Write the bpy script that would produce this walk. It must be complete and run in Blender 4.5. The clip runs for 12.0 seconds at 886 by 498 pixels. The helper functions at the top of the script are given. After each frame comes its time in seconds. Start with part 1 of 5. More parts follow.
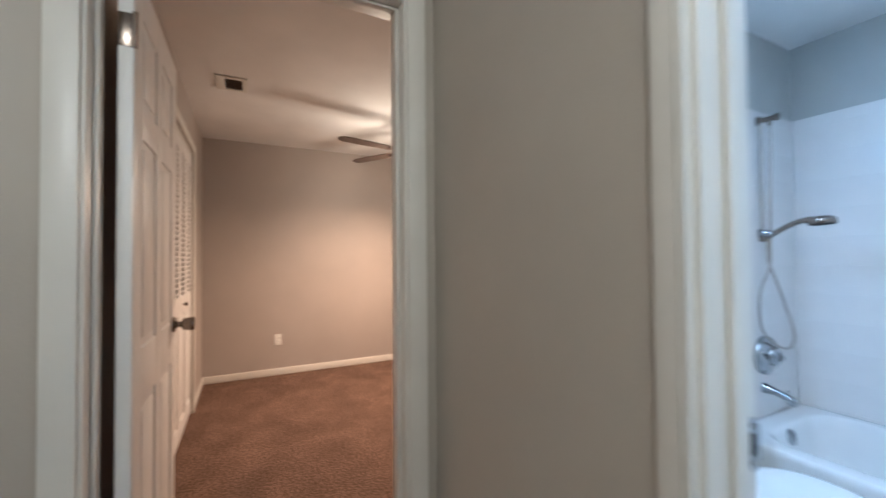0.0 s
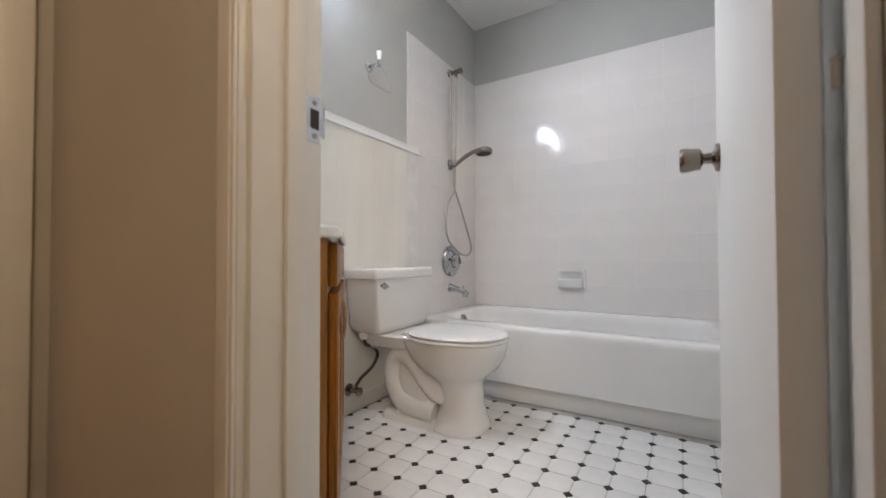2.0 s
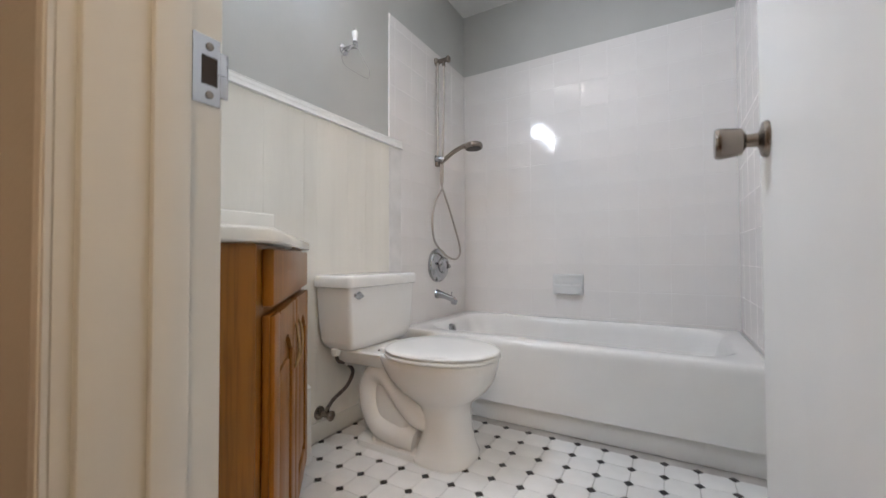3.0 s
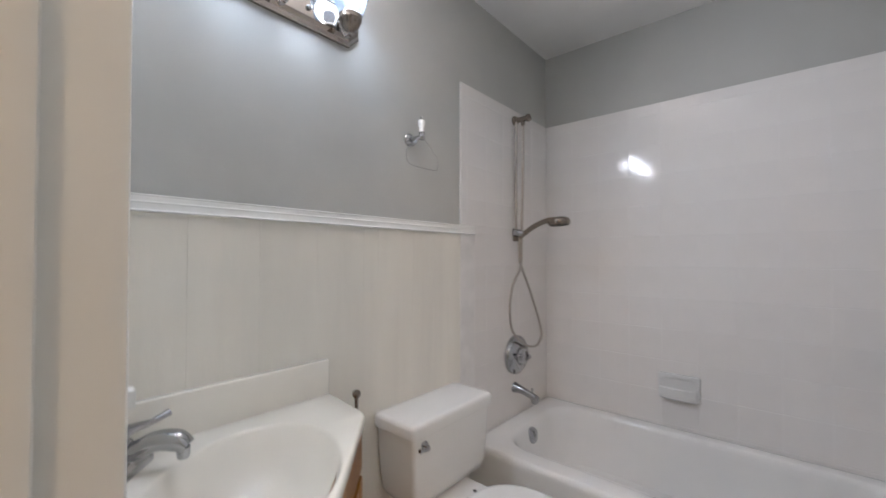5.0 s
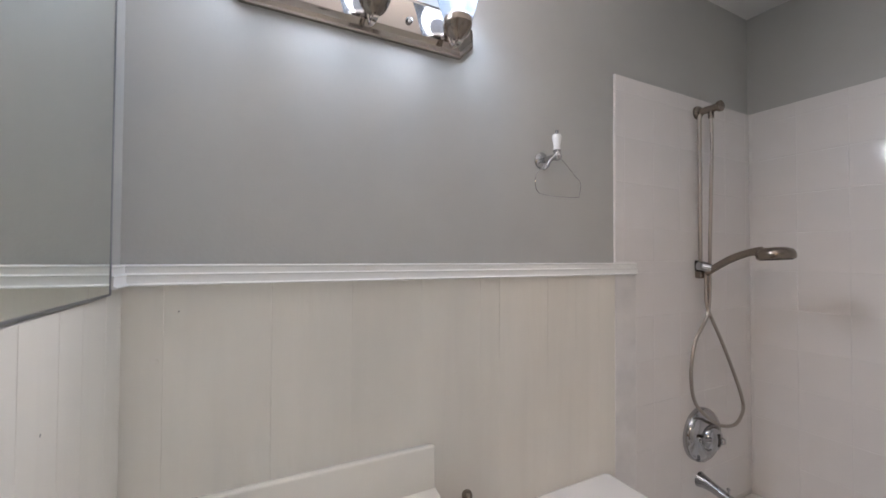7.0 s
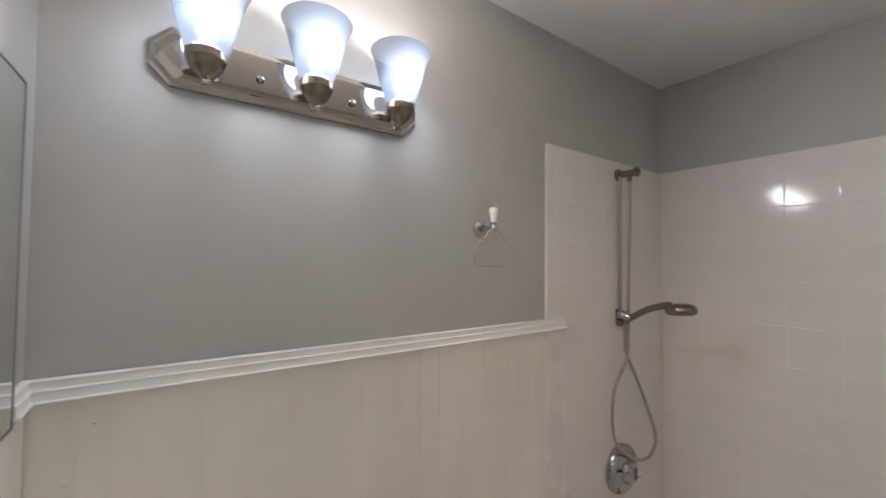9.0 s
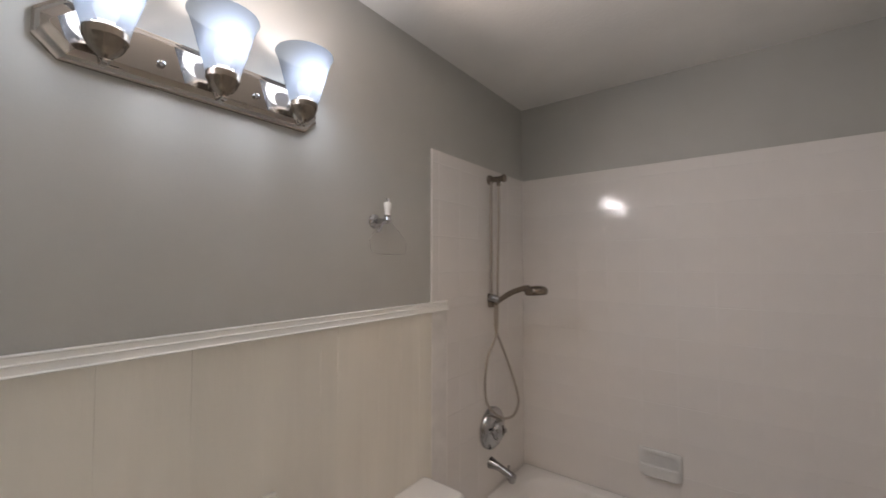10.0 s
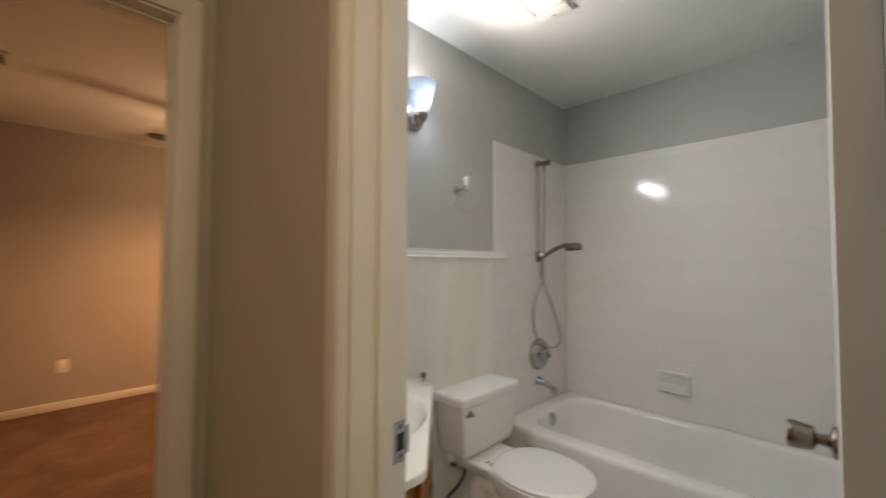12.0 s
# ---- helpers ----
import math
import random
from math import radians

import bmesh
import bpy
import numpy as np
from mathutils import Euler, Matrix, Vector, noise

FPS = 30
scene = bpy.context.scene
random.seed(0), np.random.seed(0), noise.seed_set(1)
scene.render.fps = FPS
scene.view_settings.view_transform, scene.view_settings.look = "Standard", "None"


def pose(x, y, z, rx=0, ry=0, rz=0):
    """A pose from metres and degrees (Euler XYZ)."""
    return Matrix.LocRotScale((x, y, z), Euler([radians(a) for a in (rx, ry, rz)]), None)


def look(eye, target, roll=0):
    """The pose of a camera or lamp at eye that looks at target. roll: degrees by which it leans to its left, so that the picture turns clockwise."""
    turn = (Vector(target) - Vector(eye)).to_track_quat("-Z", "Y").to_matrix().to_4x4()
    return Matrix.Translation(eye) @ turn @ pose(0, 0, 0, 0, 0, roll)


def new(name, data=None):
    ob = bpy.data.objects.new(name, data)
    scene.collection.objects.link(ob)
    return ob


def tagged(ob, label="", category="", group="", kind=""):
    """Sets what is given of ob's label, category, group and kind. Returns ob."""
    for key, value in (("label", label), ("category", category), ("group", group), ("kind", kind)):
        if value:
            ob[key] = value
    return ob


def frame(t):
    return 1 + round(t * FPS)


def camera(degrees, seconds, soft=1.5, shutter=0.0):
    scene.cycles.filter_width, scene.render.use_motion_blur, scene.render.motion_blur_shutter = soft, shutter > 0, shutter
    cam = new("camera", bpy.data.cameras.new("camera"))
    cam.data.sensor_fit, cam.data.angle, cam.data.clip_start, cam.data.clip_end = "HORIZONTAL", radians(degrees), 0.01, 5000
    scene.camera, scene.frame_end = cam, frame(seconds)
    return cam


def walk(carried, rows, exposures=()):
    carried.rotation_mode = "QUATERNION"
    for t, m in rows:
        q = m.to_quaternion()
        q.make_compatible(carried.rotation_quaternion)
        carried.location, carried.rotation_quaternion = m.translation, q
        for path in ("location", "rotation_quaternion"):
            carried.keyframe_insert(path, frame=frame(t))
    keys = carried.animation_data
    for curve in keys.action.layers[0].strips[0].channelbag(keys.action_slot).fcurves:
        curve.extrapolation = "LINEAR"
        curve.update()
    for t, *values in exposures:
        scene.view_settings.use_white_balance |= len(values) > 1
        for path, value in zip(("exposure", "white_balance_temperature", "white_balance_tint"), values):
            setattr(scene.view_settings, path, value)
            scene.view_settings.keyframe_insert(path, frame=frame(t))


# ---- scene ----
cam = camera(97.0, 12.0, 1.5, 0.5)
PATH = [
    (0, (1.126, -2.878, 1.232), (-0.66, -1.978, 1.273), -0.5),
    (0.5, (1.286, -2.827, 1.194), (-0.306, -1.616, 1.237), -0.5),
    (1, (1.367, -2.773, 1.088), (0.028, -1.288, 1.124), -0.3),
    (1.5, (1.365, -2.722, 0.899), (0.221, -1.081, 0.935), -0.2),
    (2, (1.326, -2.653, 0.724), (0.29, -0.943, 0.761), -0.1),
    (2.5, (1.291, -2.541, 0.682), (0.289, -0.81, 0.723), -0.1),
    (3, (1.257, -2.456, 0.74), (0.249, -0.729, 0.783), -0.2),
    (3.2, (1.238, -2.432, 0.787), (0.221, -0.71, 0.83), -0.2),
    (4.8, (1.134, -2.273, 1.18), (-0.113, -0.709, 1.219), -0.0),
    (5, (1.097, -2.248, 1.22), (-0.208, -0.732, 1.255), 0.1),
    (5.5, (0.986, -2.187, 1.27), (-0.48, -0.827, 1.308), 0.1),
    (6, (0.92, -2.124, 1.302), (-0.711, -0.967, 1.33), 0.3),
    (6.5, (0.926, -2.031, 1.334), (-0.828, -1.071, 1.361), 0.6),
    (6.7, (0.929, -2.005, 1.344), (-0.855, -1.1, 1.382), 0.3),
    (8.3, (0.948, -1.967, 1.564), (-0.825, -1.044, 1.61), 0.6),
    (8.5, (0.952, -1.972, 1.562), (-0.795, -1.0, 1.618), 0.7),
    (9, (0.963, -2.002, 1.569), (-0.669, -0.848, 1.631), 0.5),
    (9.5, (0.998, -2.043, 1.547), (-0.446, -0.661, 1.618), 0.2),
    (10, (1.05, -2.137, 1.524), (-0.17, -0.554, 1.595), 0.0),
    (10.5, (1.114, -2.251, 1.472), (0.102, -0.528, 1.543), -0.2),
    (11, (1.173, -2.407, 1.405), (0.288, -0.615, 1.473), -0.3),
    (11.5, (1.254, -2.566, 1.34), (0.278, -0.821, 1.416), -0.2),
    (12, (1.399, -2.693, 1.293), (-0.007, -1.272, 1.361), 0.2),
]
EXPOSURES = [
    (0.0, 1.44, 4550, 5), (0.8, 1.16, 5950, 15), (1.5, 1.12, 6700, 18), (3.2, 1.12, 6600, 17), (4.8, 0.76, 6700, 19), (6.7, 0.64, 6900, 22), (8.3, 0.48, 7250, 24),
    (10.5, 0.17, 7950, 24), (11.3, 0.26, 7750, 21), (12.0, 0.52, 7450, 16),
]
walk(cam, [(t, look(eye, target, roll)) for t, eye, target, roll in PATH], EXPOSURES)

# ---- light ----
world = bpy.data.worlds.new("world")
scene.world = world
world.use_nodes = True
world.node_tree.nodes["Background"].inputs[0].default_value = (0.5, 0.55, 0.6, 1)
world.node_tree.nodes["Background"].inputs[1].default_value = 0.02


def point_light(name, at, watts, colour, radius=0.03):
    data = bpy.data.lights.new(name, "POINT")
    data.energy, data.color, data.shadow_soft_size = watts, colour, radius
    ob = new(name, data)
    ob.location = at
    return ob


SHADE_X = 0.088
SHADE_Y = (-1.948, -1.735, -1.521)
for y in SHADE_Y:
    point_light("vanity_bulb", (SHADE_X + 0.006, y, 2.035), 2.9, (0.78, 0.89, 1.0), 0.045)
    # spot added at the bulb to brighten the room, aimed off the wall
    data = bpy.data.lights.new("room_fill_spot", "SPOT")
    data.energy, data.color, data.shadow_soft_size = 63.0, (1.0, 0.96, 0.93), 0.050
    data.spot_size, data.spot_blend = radians(172), 0.8
    new("room_fill_spot", data).matrix_world = look((SHADE_X + 0.006, y, 2.035), (SHADE_X + 1.006, y + 0.22, 1.76))
    # second added spot, brightens the wall below the lamp
    data = bpy.data.lights.new("wall_fill_spot", "SPOT")
    data.energy, data.color, data.shadow_soft_size = 17.0, (0.78, 0.89, 1.0), 0.045
    data.spot_size, data.spot_blend = radians(165), 1.0
    new("wall_fill_spot", data).matrix_world = look((SHADE_X + 0.006, y, 2.035), (SHADE_X - 0.35, y, 1.2))
FAN = (-2.20, -1.55)
for k in range(3):
    a = radians(25 + 120 * k)
    point_light("fan_bulb", (FAN[0] + 0.10 * math.cos(a), FAN[1] + 0.10 * math.sin(a), 1.93), 36.0, (1.0, 0.54, 0.26), 0.03)
# unseen lamp added to light the hall; its place is assumed
point_light("hall_fill_lamp", (1.90, -3.45, 2.28), 15.5, (1.0, 0.81, 0.57), 0.10)

# ---- materials ----


def noise_colour(nt, scale, detail, dark, light, coords, lo=0.3, hi=0.7):
    """A noise that goes from one colour to another."""
    n = nt.nodes.new("ShaderNodeTexNoise")
    n.inputs["Scale"].default_value, n.inputs["Detail"].default_value = scale, detail
    nt.links.new(coords, n.inputs["Vector"])
    r = nt.nodes.new("ShaderNodeValToRGB")
    r.color_ramp.elements[0].position, r.color_ramp.elements[1].position = lo, hi
    r.color_ramp.elements[0].color, r.color_ramp.elements[1].color = (*dark, 1), (*light, 1)
    nt.links.new(n.outputs["Fac"], r.inputs["Fac"])
    return r.outputs["Color"], n.outputs["Fac"]


def mat(name, colour, rough=0.6, metal=0.0, vary=0.04, scale=3.0, bump=0.0, bump_scale=200.0, rough_vary=0.0, coat=0.0, stretch=(1, 1, 1)):
    """A paint, glaze, metal or cloth: large faint stains, roughness patches and fine relief."""
    m = bpy.data.materials.new(name)
    m.use_nodes = True
    nt = m.node_tree
    b = nt.nodes["Principled BSDF"]
    b.inputs["Metallic"].default_value = metal
    b.inputs["Roughness"].default_value = rough
    if coat:
        b.inputs["Coat Weight"].default_value, b.inputs["Coat Roughness"].default_value = coat, 0.05
    tc = nt.nodes.new("ShaderNodeTexCoord")
    mp = nt.nodes.new("ShaderNodeMapping")
    mp.inputs["Scale"].default_value = stretch
    nt.links.new(tc.outputs["Object"], mp.inputs["Vector"])
    v = mp.outputs["Vector"]
    dark = [c * (1 - vary) for c in colour]
    light = [min(1, c * (1 + vary)) for c in colour]
    col, fac = noise_colour(nt, scale, 5, dark, light, v)
    nt.links.new(col, b.inputs["Base Color"])
    if rough_vary:
        mr = nt.nodes.new("ShaderNodeMapRange")
        mr.inputs["To Min"].default_value, mr.inputs["To Max"].default_value = max(0.02, rough - rough_vary), rough + rough_vary
        nt.links.new(fac, mr.inputs["Value"])
        nt.links.new(mr.outputs["Result"], b.inputs["Roughness"])
    if bump:
        n = nt.nodes.new("ShaderNodeTexNoise")
        n.inputs["Scale"].default_value, n.inputs["Detail"].default_value = bump_scale, 3
        nt.links.new(v, n.inputs["Vector"])
        bp = nt.nodes.new("ShaderNodeBump")
        bp.inputs["Strength"].default_value, bp.inputs["Distance"].default_value = bump, 0.002
        nt.links.new(n.outputs["Fac"], bp.inputs["Height"])
        nt.links.new(bp.outputs["Normal"], b.inputs["Normal"])
    return m


GREY = mat("grey_wall_paint", (0.475, 0.470, 0.446), 0.37, vary=0.05, scale=2.5, bump=0.14, bump_scale=110, rough_vary=0.06)
CEIL = mat("ceiling_paint", (0.80, 0.79, 0.77), 0.9, vary=0.04, scale=3, bump=0.6, bump_scale=90)
TRIM = mat("white_trim_paint", (0.74, 0.72, 0.66), 0.38, vary=0.03, scale=6, bump=0.05, bump_scale=60, rough_vary=0.08)
RAILM = mat("white_rail_paint", (0.86, 0.85, 0.82), 0.36, vary=0.015, scale=8)
SOAPM = mat("white_soap_dish_glaze", (0.77, 0.765, 0.755), 0.10, vary=0.02, scale=8)
DOORP = mat("white_door_paint", (0.82, 0.81, 0.785), 0.40, vary=0.03, scale=4, bump=0.06, bump_scale=70, rough_vary=0.08, stretch=(1, 1, 0.4))
PANEL = mat("cream_panel_paint", (0.86, 0.825, 0.75), 0.40, vary=0.05, scale=5, bump=0.2, bump_scale=80, rough_vary=0.08, stretch=(1, 1, 0.25))
GLAZE = mat("white_wall_tile_glaze", (0.82, 0.785, 0.762), 0.10, vary=0.02, scale=4, rough_vary=0.02)


def add_streaks(m, tone, depth):
    """Grimy vertical runs of uneven width on old paint."""
    nt = m.node_tree
    b = nt.nodes["Principled BSDF"]
    old = b.inputs["Base Color"].links[0].from_socket
    geo = nt.nodes.new("ShaderNodeNewGeometry")
    mp = nt.nodes.new("ShaderNodeMapping")
    mp.inputs["Scale"].default_value = (1, 1, 0.05)
    nt.links.new(geo.outputs["Position"], mp.inputs["Vector"])
    n = nt.nodes.new("ShaderNodeTexNoise")
    n.inputs["Scale"].default_value, n.inputs["Detail"].default_value = 26.0, 5
    nt.links.new(mp.outputs["Vector"], n.inputs["Vector"])
    mr = nt.nodes.new("ShaderNodeMapRange")
    mr.inputs["From Min"].default_value, mr.inputs["From Max"].default_value = 0.48, 0.72
    mr.inputs["To Min"].default_value, mr.inputs["To Max"].default_value = 0.0, depth
    nt.links.new(n.outputs["Fac"], mr.inputs["Value"])
    mx = nt.nodes.new("ShaderNodeMix")
    mx.data_type = "RGBA"
    mx.inputs[7].default_value = (*tone, 1)
    nt.links.new(mr.outputs["Result"], mx.inputs["Factor"])
    nt.links.new(old, mx.inputs[6])
    nt.links.new(mx.outputs[2], b.inputs["Base Color"])


add_streaks(PANEL, (0.46, 0.42, 0.36), 0.06)
GROUT = mat("white_grout", (0.79, 0.765, 0.745), 0.8, vary=0.08, scale=10)
PORC = mat("white_porcelain", (0.85, 0.84, 0.82), 0.09, vary=0.02, scale=5, rough_vary=0.03)
SEATM = mat("white_seat_enamel", (0.84, 0.84, 0.82), 0.16, vary=0.02, scale=6)
TUBM = mat("white_tub_enamel", (0.84, 0.825, 0.805), 0.13, vary=0.03, scale=3, rough_vary=0.05)
OCT = mat("white_floor_tile", (0.80, 0.79, 0.77), 0.22, vary=0.06, scale=9, rough_vary=0.06)
DOTM = mat("dark_floor_tile", (0.025, 0.022, 0.022), 0.25, vary=0.3, scale=30)
FGROUT = mat("grey_floor_grout", (0.42, 0.39, 0.36), 0.85, vary=0.15, scale=12)
CHROME = mat("chrome", (0.46, 0.46, 0.47), 0.09, 1.0, vary=0.01, scale=8, rough_vary=0.015)
NICKEL = mat("brushed_nickel", (0.275, 0.232, 0.195), 0.25, 1.0, vary=0.02, scale=6, rough_vary=0.02)
SATIN = mat("satin_nickel", (0.42, 0.375, 0.335), 0.30, 1.0, vary=0.03, scale=8, rough_vary=0.03)
STEEL = mat("polished_nickel_plate", (0.44, 0.395, 0.36), 0.055, 1.0, vary=0.02, scale=6, rough_vary=0.02)
BRASS = mat("antique_brass", (0.42, 0.30, 0.16), 0.35, 1.0, vary=0.1, scale=40)
MARBLE = mat("cream_cultured_marble", (0.90, 0.862, 0.785), 0.16, vary=0.03, scale=6, rough_vary=0.04, coat=0.3)
MIRROR = mat("mirror_glass", (0.80, 0.83, 0.80), 0.015, 1.0, vary=0.0)
CHANNEL = mat("grey_mirror_channel", (0.30, 0.31, 0.33), 0.3, 0.8, vary=0.06, scale=20)
# dark parts, and shade painted into gaps, holes and the toe recess
DARK = mat("near_black_parts_and_shade", (0.03, 0.022, 0.018), 0.7, vary=0.2)
RUBBER = mat("braided_dark_hose", (0.07, 0.055, 0.05), 0.45, vary=0.4, scale=120, bump=0.5, bump_scale=300)
TOWEL = mat("white_terry_cloth", (0.82, 0.81, 0.80), 1.0, vary=0.05, scale=40, bump=1.0, bump_scale=260)
PLASTIC = mat("white_plastic", (0.80, 0.79, 0.75), 0.35, vary=0.02)
HALLP = mat("hall_wall_paint", (0.48, 0.442, 0.378), 0.55, vary=0.05, scale=2.5, bump=0.3, bump_scale=110, rough_vary=0.05)
BEDP = mat("bedroom_wall_paint", (0.42, 0.375, 0.335), 0.6, vary=0.05, scale=2.0, bump=0.3, bump_scale=110, rough_vary=0.05)
FANM = mat("dark_fan_blade", (0.065, 0.042, 0.030), 0.4, vary=0.2, scale=8, stretch=(1, 8, 1))


def make_carpet():
    m = bpy.data.materials.new("brown_cut_pile_carpet")
    m.use_nodes = True
    nt = m.node_tree
    b = nt.nodes["Principled BSDF"]
    b.inputs["Roughness"].default_value = 1.0
    b.inputs["Specular IOR Level"].default_value = 0.1
    tc = nt.nodes.new("ShaderNodeTexCoord")
    fine, f1 = noise_colour(nt, 85, 6, (0.078, 0.047, 0.033), (0.245, 0.160, 0.117), tc.outputs["Object"], 0.38, 0.62)
    broad, f2 = noise_colour(nt, 4.0, 4, (0.80, 0.80, 0.80), (1.12, 1.11, 1.10), tc.outputs["Object"], 0.35, 0.65)
    mx = nt.nodes.new("ShaderNodeMix")
    mx.data_type, mx.blend_type = "RGBA", "MULTIPLY"
    mx.inputs["Factor"].default_value = 1.0
    nt.links.new(fine, mx.inputs[6])
    nt.links.new(broad, mx.inputs[7])
    nt.links.new(mx.outputs[2], b.inputs["Base Color"])
    bp = nt.nodes.new("ShaderNodeBump")
    bp.inputs["Strength"].default_value, bp.inputs["Distance"].default_value = 1.0, 0.012
    nt.links.new(f1, bp.inputs["Height"])
    nt.links.new(bp.outputs["Normal"], b.inputs["Normal"])
    return m


CARPET = make_carpet()


def make_oak(name, tone):
    """Varnished oak, its grain along z."""
    m = bpy.data.materials.new(name)
    m.use_nodes = True
    nt = m.node_tree
    b = nt.nodes["Principled BSDF"]
    b.inputs["Roughness"].default_value, b.inputs["Specular IOR Level"].default_value = 0.33, 0.3
    tc = nt.nodes.new("ShaderNodeTexCoord")
    mp = nt.nodes.new("ShaderNodeMapping")
    mp.inputs["Scale"].default_value = (1, 1, 0.045)
    nt.links.new(tc.outputs["Object"], mp.inputs["Vector"])
    dark = [c * 0.74 for c in tone]
    grain, f1 = noise_colour(nt, 130, 6, dark, tone, mp.outputs["Vector"], 0.36, 0.56)
    mp2 = nt.nodes.new("ShaderNodeMapping")
    mp2.inputs["Scale"].default_value = (1, 1, 0.12)
    nt.links.new(tc.outputs["Object"], mp2.inputs["Vector"])
    broad, f2 = noise_colour(nt, 22, 4, (0.93, 0.92, 0.90), (1.05, 1.05, 1.05), mp2.outputs["Vector"], 0.35, 0.65)
    mx = nt.nodes.new("ShaderNodeMix")
    mx.data_type, mx.blend_type = "RGBA", "MULTIPLY"
    mx.inputs["Factor"].default_value = 1.0
    nt.links.new(grain, mx.inputs[6])
    nt.links.new(broad, mx.inputs[7])
    nt.links.new(mx.outputs[2], b.inputs["Base Color"])
    bp = nt.nodes.new("ShaderNodeBump")
    bp.inputs["Strength"].default_value, bp.inputs["Distance"].default_value = 0.25, 0.001
    nt.links.new(f1, bp.inputs["Height"])
    nt.links.new(bp.outputs["Normal"], b.inputs["Normal"])
    return m


OAK = make_oak("golden_oak", (0.33, 0.126, 0.015))


def make_shade_glass(name, glow):
    """Frosted glass: lets part of the bulb's light straight through and scatters the rest."""
    m = bpy.data.materials.new(name)
    m.use_nodes = True
    nt = m.node_tree
    nt.nodes.clear()
    out = nt.nodes.new("ShaderNodeOutputMaterial")
    tr = nt.nodes.new("ShaderNodeBsdfTranslucent")
    tr.inputs["Color"].default_value = (0.011, 0.016, 0.024, 1)
    gl = nt.nodes.new("ShaderNodeBsdfPrincipled")
    gl.inputs["Base Color"].default_value, gl.inputs["Roughness"].default_value = (0.070, 0.080, 0.090, 1), 0.3
    cl = nt.nodes.new("ShaderNodeBsdfTransparent")
    cl.inputs["Color"].default_value = (0.86, 0.94, 1.0, 1)
    a = nt.nodes.new("ShaderNodeMixShader")
    a.inputs[0].default_value = 0.25
    nt.links.new(tr.outputs[0], a.inputs[1])
    nt.links.new(gl.outputs[0], a.inputs[2])
    c = nt.nodes.new("ShaderNodeMixShader")
    c.inputs[0].default_value = 0.40
    # even emission added in place of bulb light scattered inside the glass
    em = nt.nodes.new("ShaderNodeEmission")
    em.inputs["Color"].default_value, em.inputs["Strength"].default_value = (*glow, 1), 0.16
    both = nt.nodes.new("ShaderNodeAddShader")
    nt.links.new(a.outputs[0], both.inputs[0])
    nt.links.new(em.outputs[0], both.inputs[1])
    nt.links.new(both.outputs[0], c.inputs[1])
    nt.links.new(cl.outputs[0], c.inputs[2])
    nt.links.new(c.outputs[0], out.inputs["Surface"])
    return m


def make_glow(name, colour, strength):
    m = bpy.data.materials.new(name)
    m.use_nodes = True
    nt = m.node_tree
    nt.nodes.clear()
    out = nt.nodes.new("ShaderNodeOutputMaterial")
    e = nt.nodes.new("ShaderNodeEmission")
    e.inputs["Color"].default_value, e.inputs["Strength"].default_value = (*colour, 1), strength
    nt.links.new(e.outputs[0], out.inputs["Surface"])
    return m


SHADEM = make_shade_glass("frosted_shade_glass", (0.78, 0.91, 1.0))
FANGLASS = make_shade_glass("warm_fan_shade_glass", (1.0, 0.72, 0.45))
BULBM = make_glow("lit_bulb", (0.95, 0.98, 1.0), 2.5)
WARMGLOW = make_glow("warm_lit_glass", (1.0, 0.66, 0.40), 5.0)

# ---- building blocks ----


def finish(name, bm, material, smooth=True, angle=40):
    bmesh.ops.recalc_face_normals(bm, faces=bm.faces[:])
    me = bpy.data.meshes.new(name)
    bm.to_mesh(me)
    bm.free()
    me.materials.append(material)
    if smooth:
        me.shade_smooth()
        me.set_sharp_from_angle(angle=radians(angle))
    return me


def part(name, bm, material, parent, label="", at=None, angle=40):
    ob = new(name, finish(name, bm, material, True, angle))
    ob.parent = parent
    if at is not None:
        ob.matrix_local = at
    return tagged(ob, label)


def thing(name, label, category, group="", at=None, kind=""):
    ob = new(name)
    ob.empty_display_size = 0.05
    if at is not None:
        ob.matrix_world = at
    return tagged(ob, label, category, group, kind)


def solid(name, bm, material, label="", category="", kind="structure", group=""):
    return tagged(new(name, finish(name, bm, material)), label, category, group, kind)


def bm_box(lo, hi, bevel=0.0, seg=2):
    bm = bmesh.new()
    bmesh.ops.create_cube(bm, size=1)
    for v in bm.verts:
        v.co = [(lo[i] + hi[i]) / 2 + v.co[i] * (hi[i] - lo[i]) for i in range(3)]
    if bevel:
        bmesh.ops.bevel(bm, geom=bm.edges[:], offset=bevel, segments=seg, affect="EDGES", profile=0.5)
    return bm


def bm_add(bm, other):
    """Joins a second bmesh into the first."""
    me = bpy.data.meshes.new("joined")
    other.to_mesh(me)
    other.free()
    bm.from_mesh(me)
    bpy.data.meshes.remove(me)
    return bm


def bm_boxes(list_of, bevel=0.0):
    bm = bmesh.new()
    for lo, hi in list_of:
        bm_add(bm, bm_box(lo, hi, bevel))
    return bm


def bm_loft(rings, cap0=True, cap1=True):
    bm = bmesh.new()
    rows = [[bm.verts.new(p) for p in ring] for ring in rings]
    n = len(rows[0])
    for a, b in zip(rows, rows[1:]):
        for i in range(n):
            j = (i + 1) % n
            bm.faces.new((a[i], a[j], b[j], b[i]))
    if cap0:
        bm.faces.new(rows[0][::-1])
    if cap1:
        bm.faces.new(rows[-1])
    return bm


